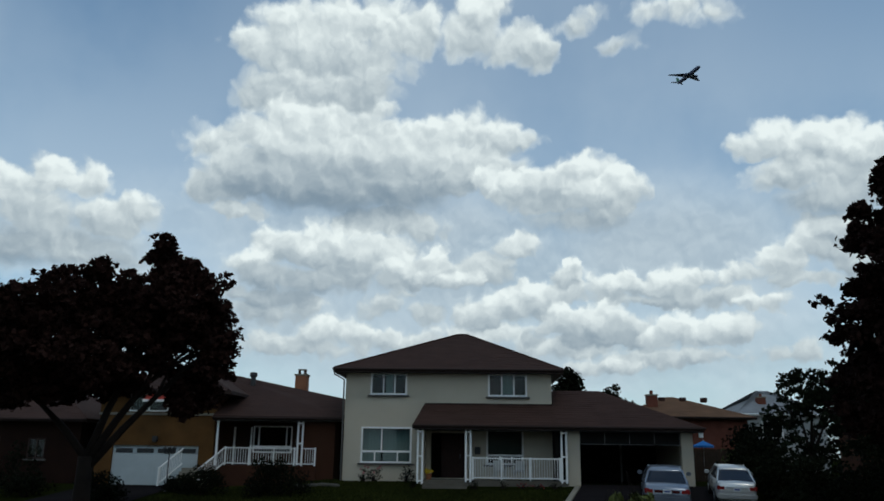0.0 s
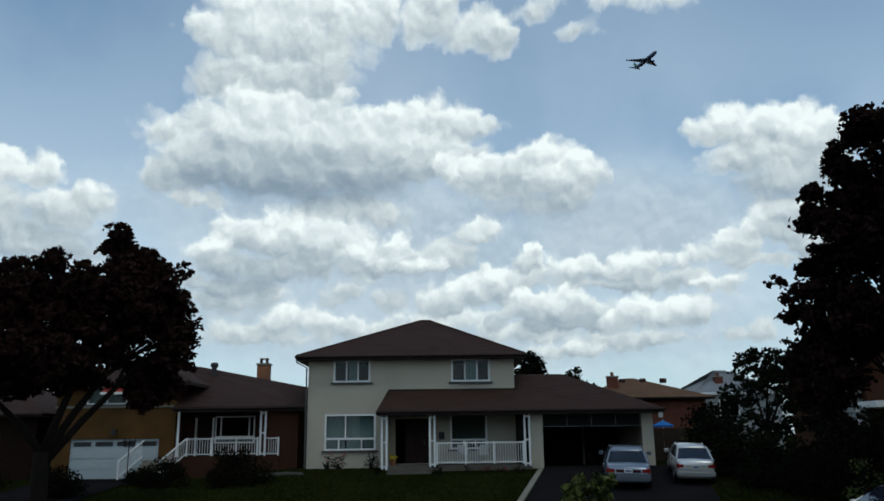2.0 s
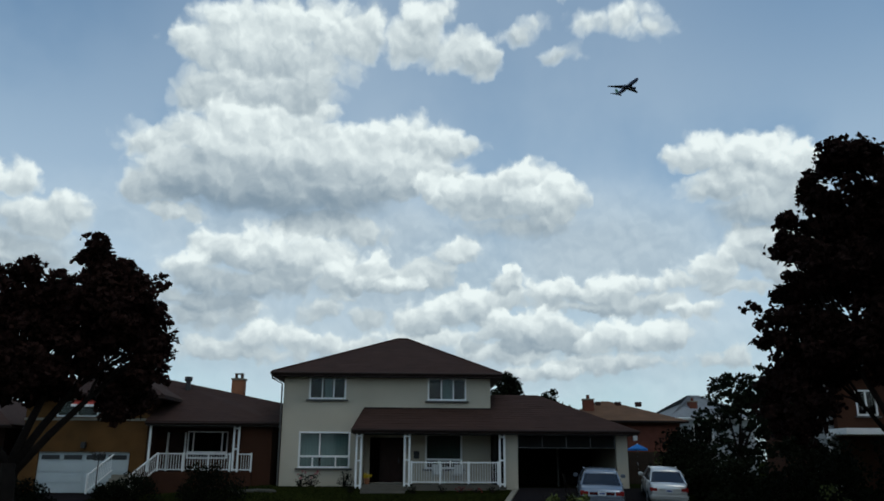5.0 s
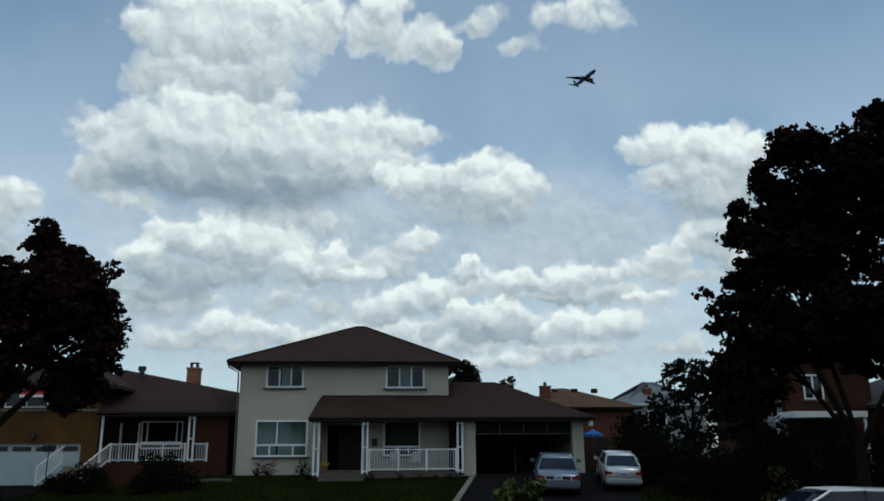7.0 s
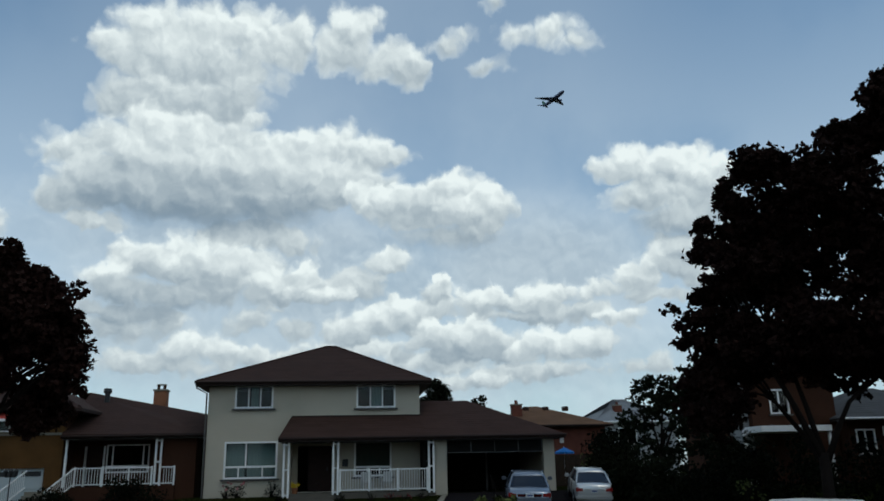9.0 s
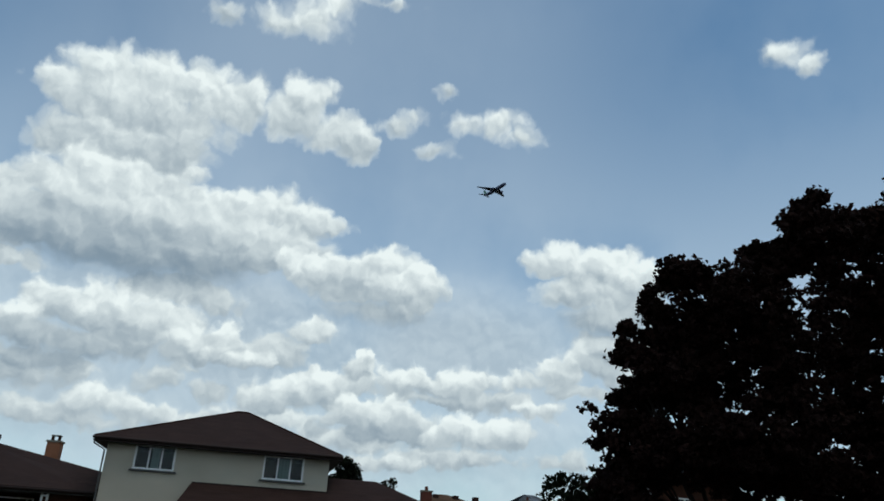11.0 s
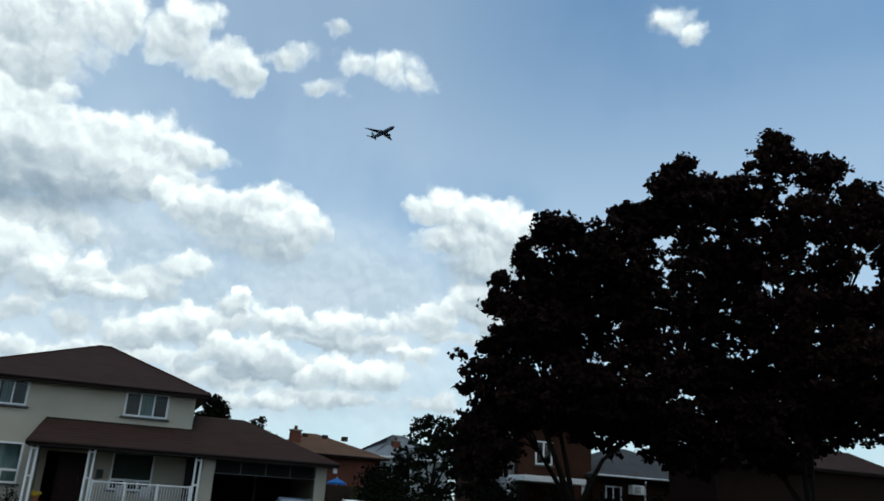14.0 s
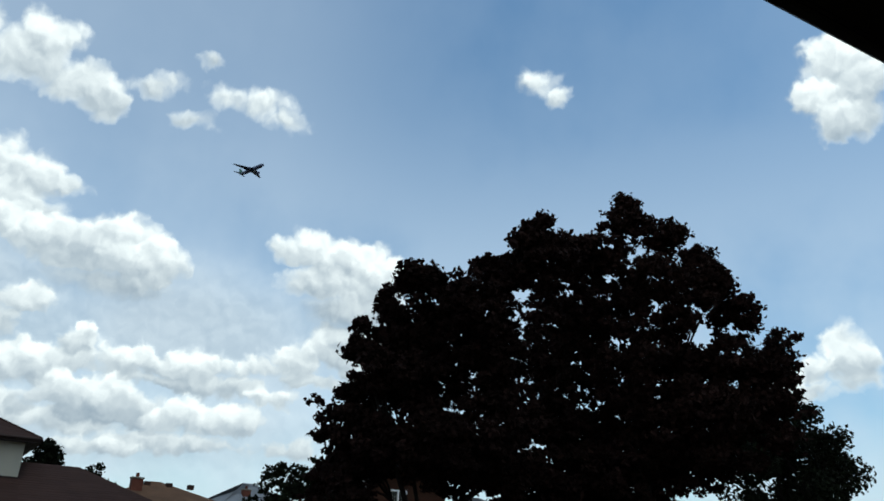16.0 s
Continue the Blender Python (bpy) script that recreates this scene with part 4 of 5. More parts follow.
    baluster_rail("porch_railing", "white railing along the front of the brick porch", (-12.9, 40.6, 2.06), (-9.35, 40.6, 2.06), 0.85, 0.13, "white porch railings", (0.0, 0.35, 0.7, 1.0))
    baluster_rail("porch_railing", "short white railing at the porch's end", (-8.9, 40.6, 2.06), (-8.3, 40.6, 2.06), 0.85, 0.13, "white porch railings", (1.0,))
    baluster_rail("stair_railing", "white sloping railing beside the porch steps", (-13.6, 38.95, 1.05), (-12.95, 40.58, 2.06), 0.85, 0.14, "white porch railings", (0.0,))
    baluster_rail("stair_railing", "white sloping railing at the outer side of the steps", (-15.6, 38.95, 1.05), (-15.05, 40.5, 2.0), 0.85, 0.14, "white porch railings", (0.0,))


BRICK_ORANGE = mat("orange_brick", (0.26, 0.11, 0.06), 0.9, var=0.3, scale=1.2, grain=20, bump=0.4)
# White paint greyed to carry the maple's shade on the garage door.
SHADED_WHITE = mat("shaded_white_paint", (0.42, 0.47, 0.48), 0.6, var=0.12, scale=1.5, grain=30, bump=0.05)
AWNING = mat("red_awning", (0.4, 0.06, 0.045), 0.8, var=0.25, scale=3, bump=0.1)
brick_house()


# ---- plainer houses further off ----
def plain_house(label, x0, x1, y0, y1, zb, ze, zr, wall, roof, holes, chimney=None, over=0.5, ridge=0.45, frames=None):
    root = thing("house", label, "house")
    part("wall", wall_with_openings(x0, x1, zb, ze, y0, 0.25, [h[:4] for h in holes]), wall, root)
    part("wall", box(x0, x0 + 0.25, y0 + 0.25, y1, zb, ze), wall, root)
    part("wall", box(x1 - 0.25, x1, y0 + 0.25, y1, zb, ze), wall, root)
    part("wall", box(x0 + 0.25, x1 - 0.25, y1 - 0.25, y1, zb, ze), wall, root)
    # Added near-black sheet that gives the windows their inner darkness.
    part("dark_backing", box(x0 + 0.25, x1 - 0.25, y0 + 1.5, y0 + 1.6, zb, ze), DARKROOM, root)
    for h in holes:
        window(root, *h[:4], y0, h[4] if len(h) > 4 else (0.5,), sill=True, frame_w=0.08, frame_mat=frames)
    c = [(x0 - over, y0 - over, ze), (x1 + over, y0 - over, ze), (x1 + over, y1 + over, ze), (x0 - over, y1 + over, ze)]
    ym, k = (y0 + y1) / 2, (y1 - y0) * ridge
    a, b = (x0 + k, ym, zr), (x1 - k, ym, zr)
    for pts in ([c[0], c[1], b, a], [c[1], c[2], b], [c[2], c[3], a, b], [c[3], c[0], a]):
        roof_face(root, pts, material=roof)
    courses(root, c[0], c[1], a, b, roof, 0.4)
    part("soffit", box(x0 - over + 0.03, x1 + over - 0.03, y0 - over + 0.03, y1 + over - 0.03, ze - 0.16, ze - 0.1), SOFFIT, root)
    part("fascia", box(x0 - over - 0.02, x1 + over + 0.02, y0 - over - 0.03, y0 - over + 0.01, ze - 0.18, ze - 0.02), FASCIA if wall is not SIDING else WHITE, root)
    gutter(root, (x0 - over, y0 - over - 0.08, ze - 0.06), (x1 + over, y0 - over - 0.08, ze - 0.06), WHITE if wall is SIDING or x0 == 25.3 else FASCIA, 0.05)
    if chimney:
        cx, cy, z0, z1, w = chimney
        ch = part("chimney", box(cx - w / 2, cx + w / 2, cy - w / 2, cy + w / 2, z0, z1, 0.01), BRICK_RED, root, "red brick chimney")
        part("chimney_cap", box(cx - w / 2 - 0.05, cx + w / 2 + 0.05, cy - w / 2 - 0.05, cy + w / 2 + 0.05, z1, z1 + 0.1), CONCRETE, ch)
        part("flue", tube([(cx, cy, z1 + 0.1), (cx, cy, z1 + 0.4)], [0.14, 0.12], 10), BRICK_RED, ch)
    return root


SIDING = mat("pale_siding", (0.27, 0.28, 0.28), 0.7, var=0.12, scale=1.5, bump=0.15)
bh = plain_house("red brick bungalow with tan shingle roof behind the garage", 10.5, 19.2, 58, 67, 1.4, 5.55, 7.25, BRICK_RED, SHINGLE_TAN, [], (12.95, 60.1, 5.3, 7.15, 0.75))
for xx in (14.0, 15.6, 17.2):
    part("roof_vent", box(xx - 0.22, xx + 0.22, 61.3, 61.75, 6.8, 7.15, 0.03), SHINGLE, bh)
plain_house("pale sided house with light grey roof in the distance", 24.2, 32, 75, 85, 1.4, 6.7, 9.2, SIDING, SHINGLE_GREY, [(26.2, 27.9, 4.6, 6.0)], (26.9, 77, 6.5, 8.3, 0.75))
rh = plain_house("two-storey red brick house with low grey-roofed wing", 20.6, 25.2, 38.6, 47, 1.4, 7.3, 8.9, BRICK_BROWN, SHINGLE_SLATE, [(21.7, 22.6, 5.0, 6.1)], None, 0.4, 0.27)
plain_house("low brick wing with grey shingle roof and white gutter", 25.3, 33.5, 38.0, 46, 1.4, 4.65, 6.5, BRICK_BROWN, SHINGLE_SLATE, [(25.8, 26.7, 2.9, 4.0), (30.5, 31.8, 2.6, 4.0)], None, 0.5)
part("carport_fascia", box(19.9, 23.6, 36.6, 38.5, 3.95, 4.25, 0.02), WHITE, rh, "white flat carport canopy")
for xx in (19.1, 23.5):
    part("carport_post", box(xx - 0.06, xx + 0.06, 36.7, 36.82, 1.4, 3.95), WHITE, rh)
part("siding", box(20.1, 20.58, 39.0, 40.2, 1.4, 7.1), SIDING, rh, "pale vertical siding at the house's end")
part("garage_door", box(19.95, 20.55, 38.6, 38.98, 1.4, 3.9), SIDING, rh)
part("downspout", tube([(28.0, 37.4, 4.4), (28.3, 37.9, 4.1), (28.3, 37.92, 1.5)], [0.05] * 3, 8), WHITE, rh, "white downspout on the brick wall")
# Tree shade is put into both bungalows' brick and the far window frames.
plain_house("dark brown brick bungalow in painted tree shade with small white basement windows", 26.4, 38.5, 30.0, 33.4, 1.0, 5.4, 6.5, BRICK_SHADED, SHINGLE, [(27.45, 28.95, 1.35, 1.97), (30.6, 32.0, 1.42, 2.02)], None, 0.3)
far_left = plain_house("brick bungalow in painted tree shade with grey-brown roof beyond the trees", -34, -21.0, 41.5, 51, 0.7, 4.3, 6.7, BRICK_SHADED, SHINGLE, [(-26.3, -25.4, 2.3, 3.3), (-23.7, -22.9, 2.3, 3.2)], None, 0.5, frames=FASCIA)

# Blue garden parasol behind the garage.
para = thing("garden_parasol", "bright blue garden parasol standing behind the garage", "parasol", (13.9, 50.5, 1.5))
bm = bmesh.new()
top = bm.verts.new((0, 0, 2.25))
ring = [bm.verts.new((0.65 * math.cos(k * math.tau / 8), 0.65 * math.sin(k * math.tau / 8), 1.95)) for k in range(8)]
hem = [bm.verts.new(v.co + Vector((0, 0, -0.12))) for v in ring]
for k in range(8):
    bm.faces.new((top, ring[k], ring[(k + 1) % 8]))
    bm.faces.new((ring[k], hem[k], hem[(k + 1) % 8], ring[(k + 1) % 8]))
part("canopy", bm, mat("blue_canvas", (0.02, 0.13, 0.36), 0.8, var=0.2, bump=0.1), para)
part("pole", tube([(0, 0, 0), (0, 0, 2.3)], [0.025, 0.025], 8), WHITE, para)
part("base", tube([(0, 0, 0), (0, 0, 0.08)], [0.25, 0.22], 12), CONCRETE, para)

# ---- trees and shrubs ----
PM = "large purple-leaved maple with dense dark crown"
LEFT_CROWN = turned(-26, [(-2.2, -1.1, 7.0, 1.6, 2.2, 1.8), (-3.1, 0.00, 6.3, 1.2, 1.7, 1.4), (-4.0, 1.1, 6.7, 1.5, 2.4, 1.9), (-1.0, -0.55, 7.4, 1.7, 2.1, 1.6), (0.07, 0.55, 8.1, 1.4, 1.8, 1.5), (-0.06, -0.50, 9.1, 0.69, 0.60, 0.51), (2.1, 0.00, 8.2, 1.6, 2.1, 1.7), (2.0, 0.50, 10.0, 0.72, 0.77, 0.82), (1.9, -0.25, 10.4, 0.47, 0.54, 0.61), (2.9, 0.25, 9.2, 1.3, 1.1, 0.81), (3.9, -0.50, 8.2, 0.98, 1.2, 1.4), (4.3, 0.00, 6.3, 0.84, 1.3, 1.8), (3.8, 1.1, 4.9, 1.3, 1.7, 1.3), (3.1, -0.25, 4.0, 0.51, 0.53, 0.55), (1.5, 0.55, 6.4, 2.0, 2.5, 2.0), (-0.42, -1.1, 5.5, 1.9, 2.4, 1.2), (-2.1, 0.00, 5.2, 1.2, 1.0, 0.88), (4.9, 0.50, 6.7, 0.29, 0.62, 0.95), (-2.5, -0.25, 4.5, 1.4, 1.1, 0.83), (-1.1, 0.25, 4.8, 1.4, 1.2, 0.93), (-4.0, -1.1, 4.9, 1.6, 2.0, 1.3), (3.0, 0.00, 7.3, 1.6, 2.0, 1.4), (1.0, 0.50, 4.7, 1.2, 0.94, 0.70)])
MIDDLE_CROWN = turned(32, [(-0.60, -0.50, 12.5, 1.2, 1.0, 0.87), (-1.9, 0.00, 11.8, 0.55, 0.69, 0.84), (-1.4, 1.1, 10.7, 1.9, 2.4, 1.4), (-2.8, -0.25, 10.0, 0.65, 0.88, 1.1), (-2.9, 0.25, 8.2, 0.82, 0.90, 0.97), (-3.5, -1.1, 6.8, 0.99, 1.3, 1.0), (-2.3, 0.00, 6.3, 1.8, 2.2, 1.5), (0.18, 1.1, 9.8, 2.1, 2.6, 2.3), (0.74, -0.55, 11.4, 1.7, 2.1, 1.5), (2.3, 0.55, 13.0, 1.3, 1.6, 1.2), (3.5, -0.50, 14.3, 0.94, 0.85, 0.76), (3.9, 0.00, 15.2, 0.78, 0.74, 0.69), (-3.5, 0.50, 5.1, 1.0, 0.95, 0.86), (-0.28, -0.55, 6.1, 2.0, 2.5, 1.4), (2.8, 0.55, 10.3, 1.8, 2.6, 2.1), (-4.2, -0.50, 7.5, 0.38, 0.42, 0.46), (2.4, 0.00, 6.9, 2.1, 2.6, 2.3), (1.4, 1.1, 5.6, 2.2, 2.6, 1.3), (-1.1, -0.55, 8.3, 1.6, 2.0, 1.4), (3.9, 0.55, 13.6, 1.7, 2.2, 1.3), (-2.1, -1.1, 8.9, 1.0, 1.3, 1.0), (0.87, -1.1, 6.2, 2.2, 2.6, 1.0), (-1.5, 0.00, 6.0, 1.6, 1.2, 0.88), (2.7, 0.50, 5.5, 1.3, 1.0, 0.75), (-3.0, -0.55, 4.3, 1.2, 1.6, 1.3), (-2.4, 0.55, 5.8, 1.3, 1.6, 1.1)])
TALL_CROWN = turned(47, [(-2.8, -0.50, 15.6, 1.5, 1.3, 1.1), (-0.33, 0.00, 16.9, 1.5, 1.3, 1.1), (-0.17, 0.50, 18.1, 0.92, 0.78, 0.65), (1.4, -0.25, 16.1, 1.2, 1.1, 0.93), (-2.0, 0.55, 13.5, 2.7, 2.6, 2.2), (1.1, -1.1, 13.3, 1.9, 2.6, 2.1), (3.1, 0.00, 14.1, 0.92, 1.1, 1.2), (4.1, 1.1, 12.8, 1.2, 1.7, 1.4), (3.1, -0.55, 10.6, 2.1, 2.6, 1.7), (5.6, 0.25, 10.7, 1.0, 1.2, 1.4), (4.8, -1.1, 9.1, 1.3, 1.8, 1.4), (0.25, 0.00, 9.8, 3.2, 2.6, 2.8), (-3.1, 1.1, 9.6, 2.4, 2.6, 2.7), (3.8, -0.55, 7.3, 2.0, 2.6, 1.8), (-1.0, 0.55, 6.7, 3.5, 2.6, 1.8), (2.2, -1.1, 7.8, 2.5, 2.6, 2.0), (-4.2, 0.00, 6.8, 2.7, 2.6, 2.2), (-3.8, 1.1, 12.2, 1.8, 2.6, 2.1), (-1.7, -0.55, 15.1, 1.7, 2.1, 1.3), (2.4, 0.25, 15.0, 1.3, 1.2, 1.2), (-4.0, -1.1, 5.1, 2.1, 2.6, 1.2), (-1.5, 0.00, 5.5, 2.6, 2.6, 1.3), (0.84, 1.1, 6.2, 2.2, 2.6, 1.5), (-3.3, -0.25, 4.1, 1.4, 1.0, 0.60), (-0.91, 0.25, 4.7, 1.7, 1.1, 0.61)])
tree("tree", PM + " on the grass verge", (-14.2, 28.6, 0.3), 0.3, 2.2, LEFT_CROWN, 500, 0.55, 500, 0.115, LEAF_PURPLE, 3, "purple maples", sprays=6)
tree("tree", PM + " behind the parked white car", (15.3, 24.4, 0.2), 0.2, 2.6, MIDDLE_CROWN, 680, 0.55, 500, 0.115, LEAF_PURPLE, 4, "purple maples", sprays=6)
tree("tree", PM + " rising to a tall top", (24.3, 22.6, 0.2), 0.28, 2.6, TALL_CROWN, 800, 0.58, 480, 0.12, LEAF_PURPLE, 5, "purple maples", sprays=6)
tree("tree", "smaller feathery dark green tree above the hedge", (14.6, 36.2, 1.2), 0.14, 1.8, [(0.4, 0, 3.2, 2.6, 2.0, 2.4), (-0.2, 0, 4.7, 1.2, 1.1, 1.3), (2.2, 0, 4.6, 1.6, 1.4, 1.6)], 120, 0.42, 380, 0.1, LEAF_FEATHER, 6, sprays=5)
tree("tree", "dark green tree beyond the brick houses", (44, 30, 1.0), 0.3, 2.5, [(0, 0, 8.2, 5.0, 4, 4.4), (6, 2, 7.6, 4.0, 4, 4.0)], 110, 1.0, 200, 0.14, LEAF_DARK, 7)
tree("tree", "dark tree behind the grey house", (7.1, 62, 1.5), 0.2, 2.0, [(0, 0, 5.9, 1.7, 1.6, 2.2)], 40, 0.7, 220, 0.14, LEAF_DARK, 8, "back garden trees")
tree("tree", "low dark tree behind the garage roof", (11.3, 66, 1.5), 0.2, 2.0, [(0, 0, 5.2, 2.4, 1.8, 1.7)], 40, 0.7, 220, 0.14, LEAF_DARK, 9, "back garden trees")
tree("tree", "slim dark conifer behind the brick house", (-8.9, 62, 1.5), 0.15, 1.0, [(0, 0, 3.2, 1.0, 1.0, 2.6), (0, 0, 5.4, 0.45, 0.45, 0.9)], 40, 0.4, 300, 0.1, LEAF_DARK, 10, "back garden trees")
tree("tree", "young maple sapling with light green leaves on the verge", (4.25, 23.7, 0.2), 0.03, 0.5, [(-0.4, 0, 1.15, 0.5, 0.5, 0.4), (0.3, 0, 1.3, 0.6, 0.5, 0.5), (0.3, 0, 0.65, 0.6, 0.5, 0.4), (-0.55, 0, 0.7, 0.45, 0.4, 0.3)], 34, 0.22, 620, 0.1, LEAF_LIGHT, 11)


def bush(label, x, y, rx, ry, h, material, seed, group="", clumps=46, leaf=0.06, per=420):
    rng = random.Random(seed)
    zg = min(ground_z(x + a, y + b) for a in (-rx, rx) for b in (-ry, ry)) + 0.02
    root = thing("bush", label, "bush", (x, y, zg), group=group)
    blobs = []
    for _ in range(clumps):
        d = Vector((rng.gauss(0, 1), rng.gauss(0, 1), abs(rng.gauss(0, 1)))).normalized() * rng.uniform(0.3, 1.0) ** 0.5
        r = min(rx, ry, h) * rng.uniform(0.22, 0.4)
        blobs.append((d.x * (rx - r), d.y * (ry - r), r * 0.6 + d.z * (h - r * 1.3), r))
    bm = bmesh.new()
    for b in blobs[:9]:
        tube([(rng.uniform(-0.1, 0.1), rng.uniform(-0.1, 0.1), -0.05), (b[0] * 0.5, b[1] * 0.5, b[2] * 0.6), b[:3]], [0.03, 0.02, 0.008], 5, bm)
    part("stem", bm, BARK, root)
    part("foliage", leaves_mesh("foliage", blobs, per, leaf, material, seed), material, root)
    return root


SH = "dense dark clipped shrub by the lawn's edge"
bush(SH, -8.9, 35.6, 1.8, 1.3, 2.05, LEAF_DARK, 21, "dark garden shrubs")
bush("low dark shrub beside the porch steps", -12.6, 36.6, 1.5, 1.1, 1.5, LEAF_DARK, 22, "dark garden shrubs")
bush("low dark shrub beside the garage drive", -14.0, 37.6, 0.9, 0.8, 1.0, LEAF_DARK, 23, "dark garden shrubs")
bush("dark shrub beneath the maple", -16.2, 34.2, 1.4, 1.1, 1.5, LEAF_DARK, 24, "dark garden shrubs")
bush("flowering shrub below the living room window", -5.0, 39.0, 0.6, 0.45, 0.85, LEAF_DARK, 25, "flower bed plants", 16, 0.05)
bush("flowering shrub below the living room window", -5.6, 39.1, 0.4, 0.35, 0.7, LEAF_DARK, 26, "flower bed plants", 12, 0.05)
bush("rounded dark shrub beside the porch post", -3.45, 38.7, 0.55, 0.5, 0.95, LEAF_DARK, 27, "flower bed plants", 16, 0.05)
bush("low border plant at the steps", -2.95, 37.2, 0.35, 0.3, 0.45, LEAF_DARK, 28, "flower bed plants", 10, 0.05)
bush("small dark shrub before the porch railing", -0.15, 37.1, 0.4, 0.3, 0.5, LEAF_DARK, 29, "flower bed plants", 12, 0.05)
RED_LEAF = mat("red_flower", (0.16, 0.02, 0.025), 0.8, var=0.5, bump=0, rnd=0.4)
for k, xx in enumerate((1.1, 2.0, 2.6, 3.5)):
    bush("low red flowering border plants before the porch", xx, 37.25, 0.4, 0.25, 0.4, RED_LEAF if k in (1, 2) else LEAF_DARK, 30 + k, "flower bed plants", 10, 0.045)
PINK = mat("pink_flower", (0.35, 0.14, 0.14), 0.8, var=0.4, bump=0, rnd=0.4)
fl = thing("rose_bush", "small pink flowers on stalks below the window", "flowers", (-5.3, 38.6, 1.35))
rngf = random.Random(4)
for k in range(9):
    x, z = rngf.uniform(-0.5, 0.7), rngf.uniform(0.45, 0.8)
    st = part("stalk", tube([(x * 0.4, 0, 0), (x, 0.02, z)], [0.01, 0.006], 5), BARK, fl)
    bm = bmesh.new()
    bmesh.ops.create_icosphere(bm, subdivisions=1, radius=0.06, matrix=Matrix.Translation((x, 0.02, z)))
    for v in bm.verts:
        v.co += Vector((rngf.uniform(-0.015, 0.015), rngf.uniform(-0.015, 0.015), rngf.uniform(-0.015, 0.015)))
    part("blossom", bm, PINK, st)

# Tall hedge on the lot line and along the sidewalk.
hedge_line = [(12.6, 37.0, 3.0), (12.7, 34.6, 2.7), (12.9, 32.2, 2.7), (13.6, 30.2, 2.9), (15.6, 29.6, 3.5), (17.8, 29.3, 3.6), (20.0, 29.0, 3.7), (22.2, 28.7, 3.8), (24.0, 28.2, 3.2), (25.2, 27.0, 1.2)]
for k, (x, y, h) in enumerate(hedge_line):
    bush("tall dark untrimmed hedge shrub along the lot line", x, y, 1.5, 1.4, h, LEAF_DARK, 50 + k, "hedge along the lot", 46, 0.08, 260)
OLIVE = mat("olive_leaf", (0.06, 0.075, 0.018), 0.75, var=0.5, bump=0, rnd=0.4, spec=0.2)
bush("yellow-green shrub at the hedge's corner", 13.9, 42.5, 1.6, 1.3, 2.6, OLIVE, 70, "", 36, 0.08, 260)
bush("sparse light green shrub before the hedge", 14.6, 28.2, 0.9, 0.7, 1.9, OLIVE, 71, "", 18, 0.07, 200)
for k, (x, y, h) in enumerate([(1.5, 8.6, 1.0), (2.8, 8.4, 1.2), (4.2, 8.2, 1.25), (5.6, 8.0, 1.25), (0.2, 8.8, 0.9)]):
    bush("olive green foundation shrub across the near lawn", x, y, 0.95, 0.6, h, OLIVE, 80 + k, "near hedge shrubs", 30, 0.035, 900)

# Grass blades over the lawn and verge.
def grass(x0, x1, y0, y1, count, seed):
    rng = np.random.default_rng(seed)
    x, y = rng.uniform(x0, x1, count), rng.uniform(y0, y1, count)
    s = y + LEAN * x
    keep = ~((s > 28.4) & (s < 30.3)) & (s > 23.2) & ~((x > 4.35 - 0.24 * (38 - y)) & (x < 12.0 - 0.24 * (38 - y))) & ~((x < -14.8) & (x > -19.5) & (s > 30.3)) & ((y < 38.9) | (x < -6.8)) & ~((x > -2.7) & (y > 36.7))
    x, y = x[keep], y[keep]
    z = np.array([ground_z(a, b) for a, b in zip(x, y)])
    k = len(x)
    h, a = rng.uniform(0.04, 0.09, k), rng.uniform(0, math.tau, k)
    wx, wy = np.cos(a) * 0.03, np.sin(a) * 0.03
    tx, ty = rng.normal(0, 0.03, k), rng.normal(0, 0.03, k)
    v = np.stack([np.stack([x - wx, y - wy, z], 1), np.stack([x + wx, y + wy, z], 1), np.stack([x + tx, y + ty, z + h], 1)], 1).reshape(-1, 3)
    me = bpy.data.meshes.new("grass")
    me.from_pydata(v.tolist(), [], (np.arange(k)[:, None] * 3 + np.arange(3)).tolist())
    me.materials.append(BLADE)
    tagged(new("grass", me), "short mown dark green lawn grass", "grass", kind="stuff")


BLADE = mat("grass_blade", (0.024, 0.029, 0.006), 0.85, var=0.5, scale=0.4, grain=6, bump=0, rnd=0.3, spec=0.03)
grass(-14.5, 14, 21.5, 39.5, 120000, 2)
for k, (x, y, h) in enumerate([(15.9, 33.0, 3.9), (17.3, 33.6, 3.4), (13.2, 39.6, 3.2)]):
    bush("tall dark shrub thicket behind the hedge", x, y, 1.9, 1.7, h, LEAF_DARK, 90 + k, "hedge along the lot", 56, 0.09, 220)
# Raised shrubs also darken the far bungalow's front in place of tree shade.
for k, (x, y, h) in enumerate([(-21.5, 37.0, 2.8), (-24.0, 37.2, 2.9), (-26.6, 37.4, 2.9), (-29.0, 37.6, 2.9), (-20.2, 35.6, 1.3)]):
    bush("dark shrub before the far bungalow", x, y, 1.5, 1.1, h, LEAF_DARK, 95 + k, "dark garden shrubs", 30, 0.07, 260)
for k, (x, y, h) in enumerate([(20.3, 26.8, 2.5), (22.3, 26.2, 2.7), (24.0, 25.6, 2.3)]):
    bush("dark shrub in the shade of the maples", x, y, 1.4, 1.1, h, LEAF_DARK, 110 + k, "hedge along the lot", 40, 0.08, 240)

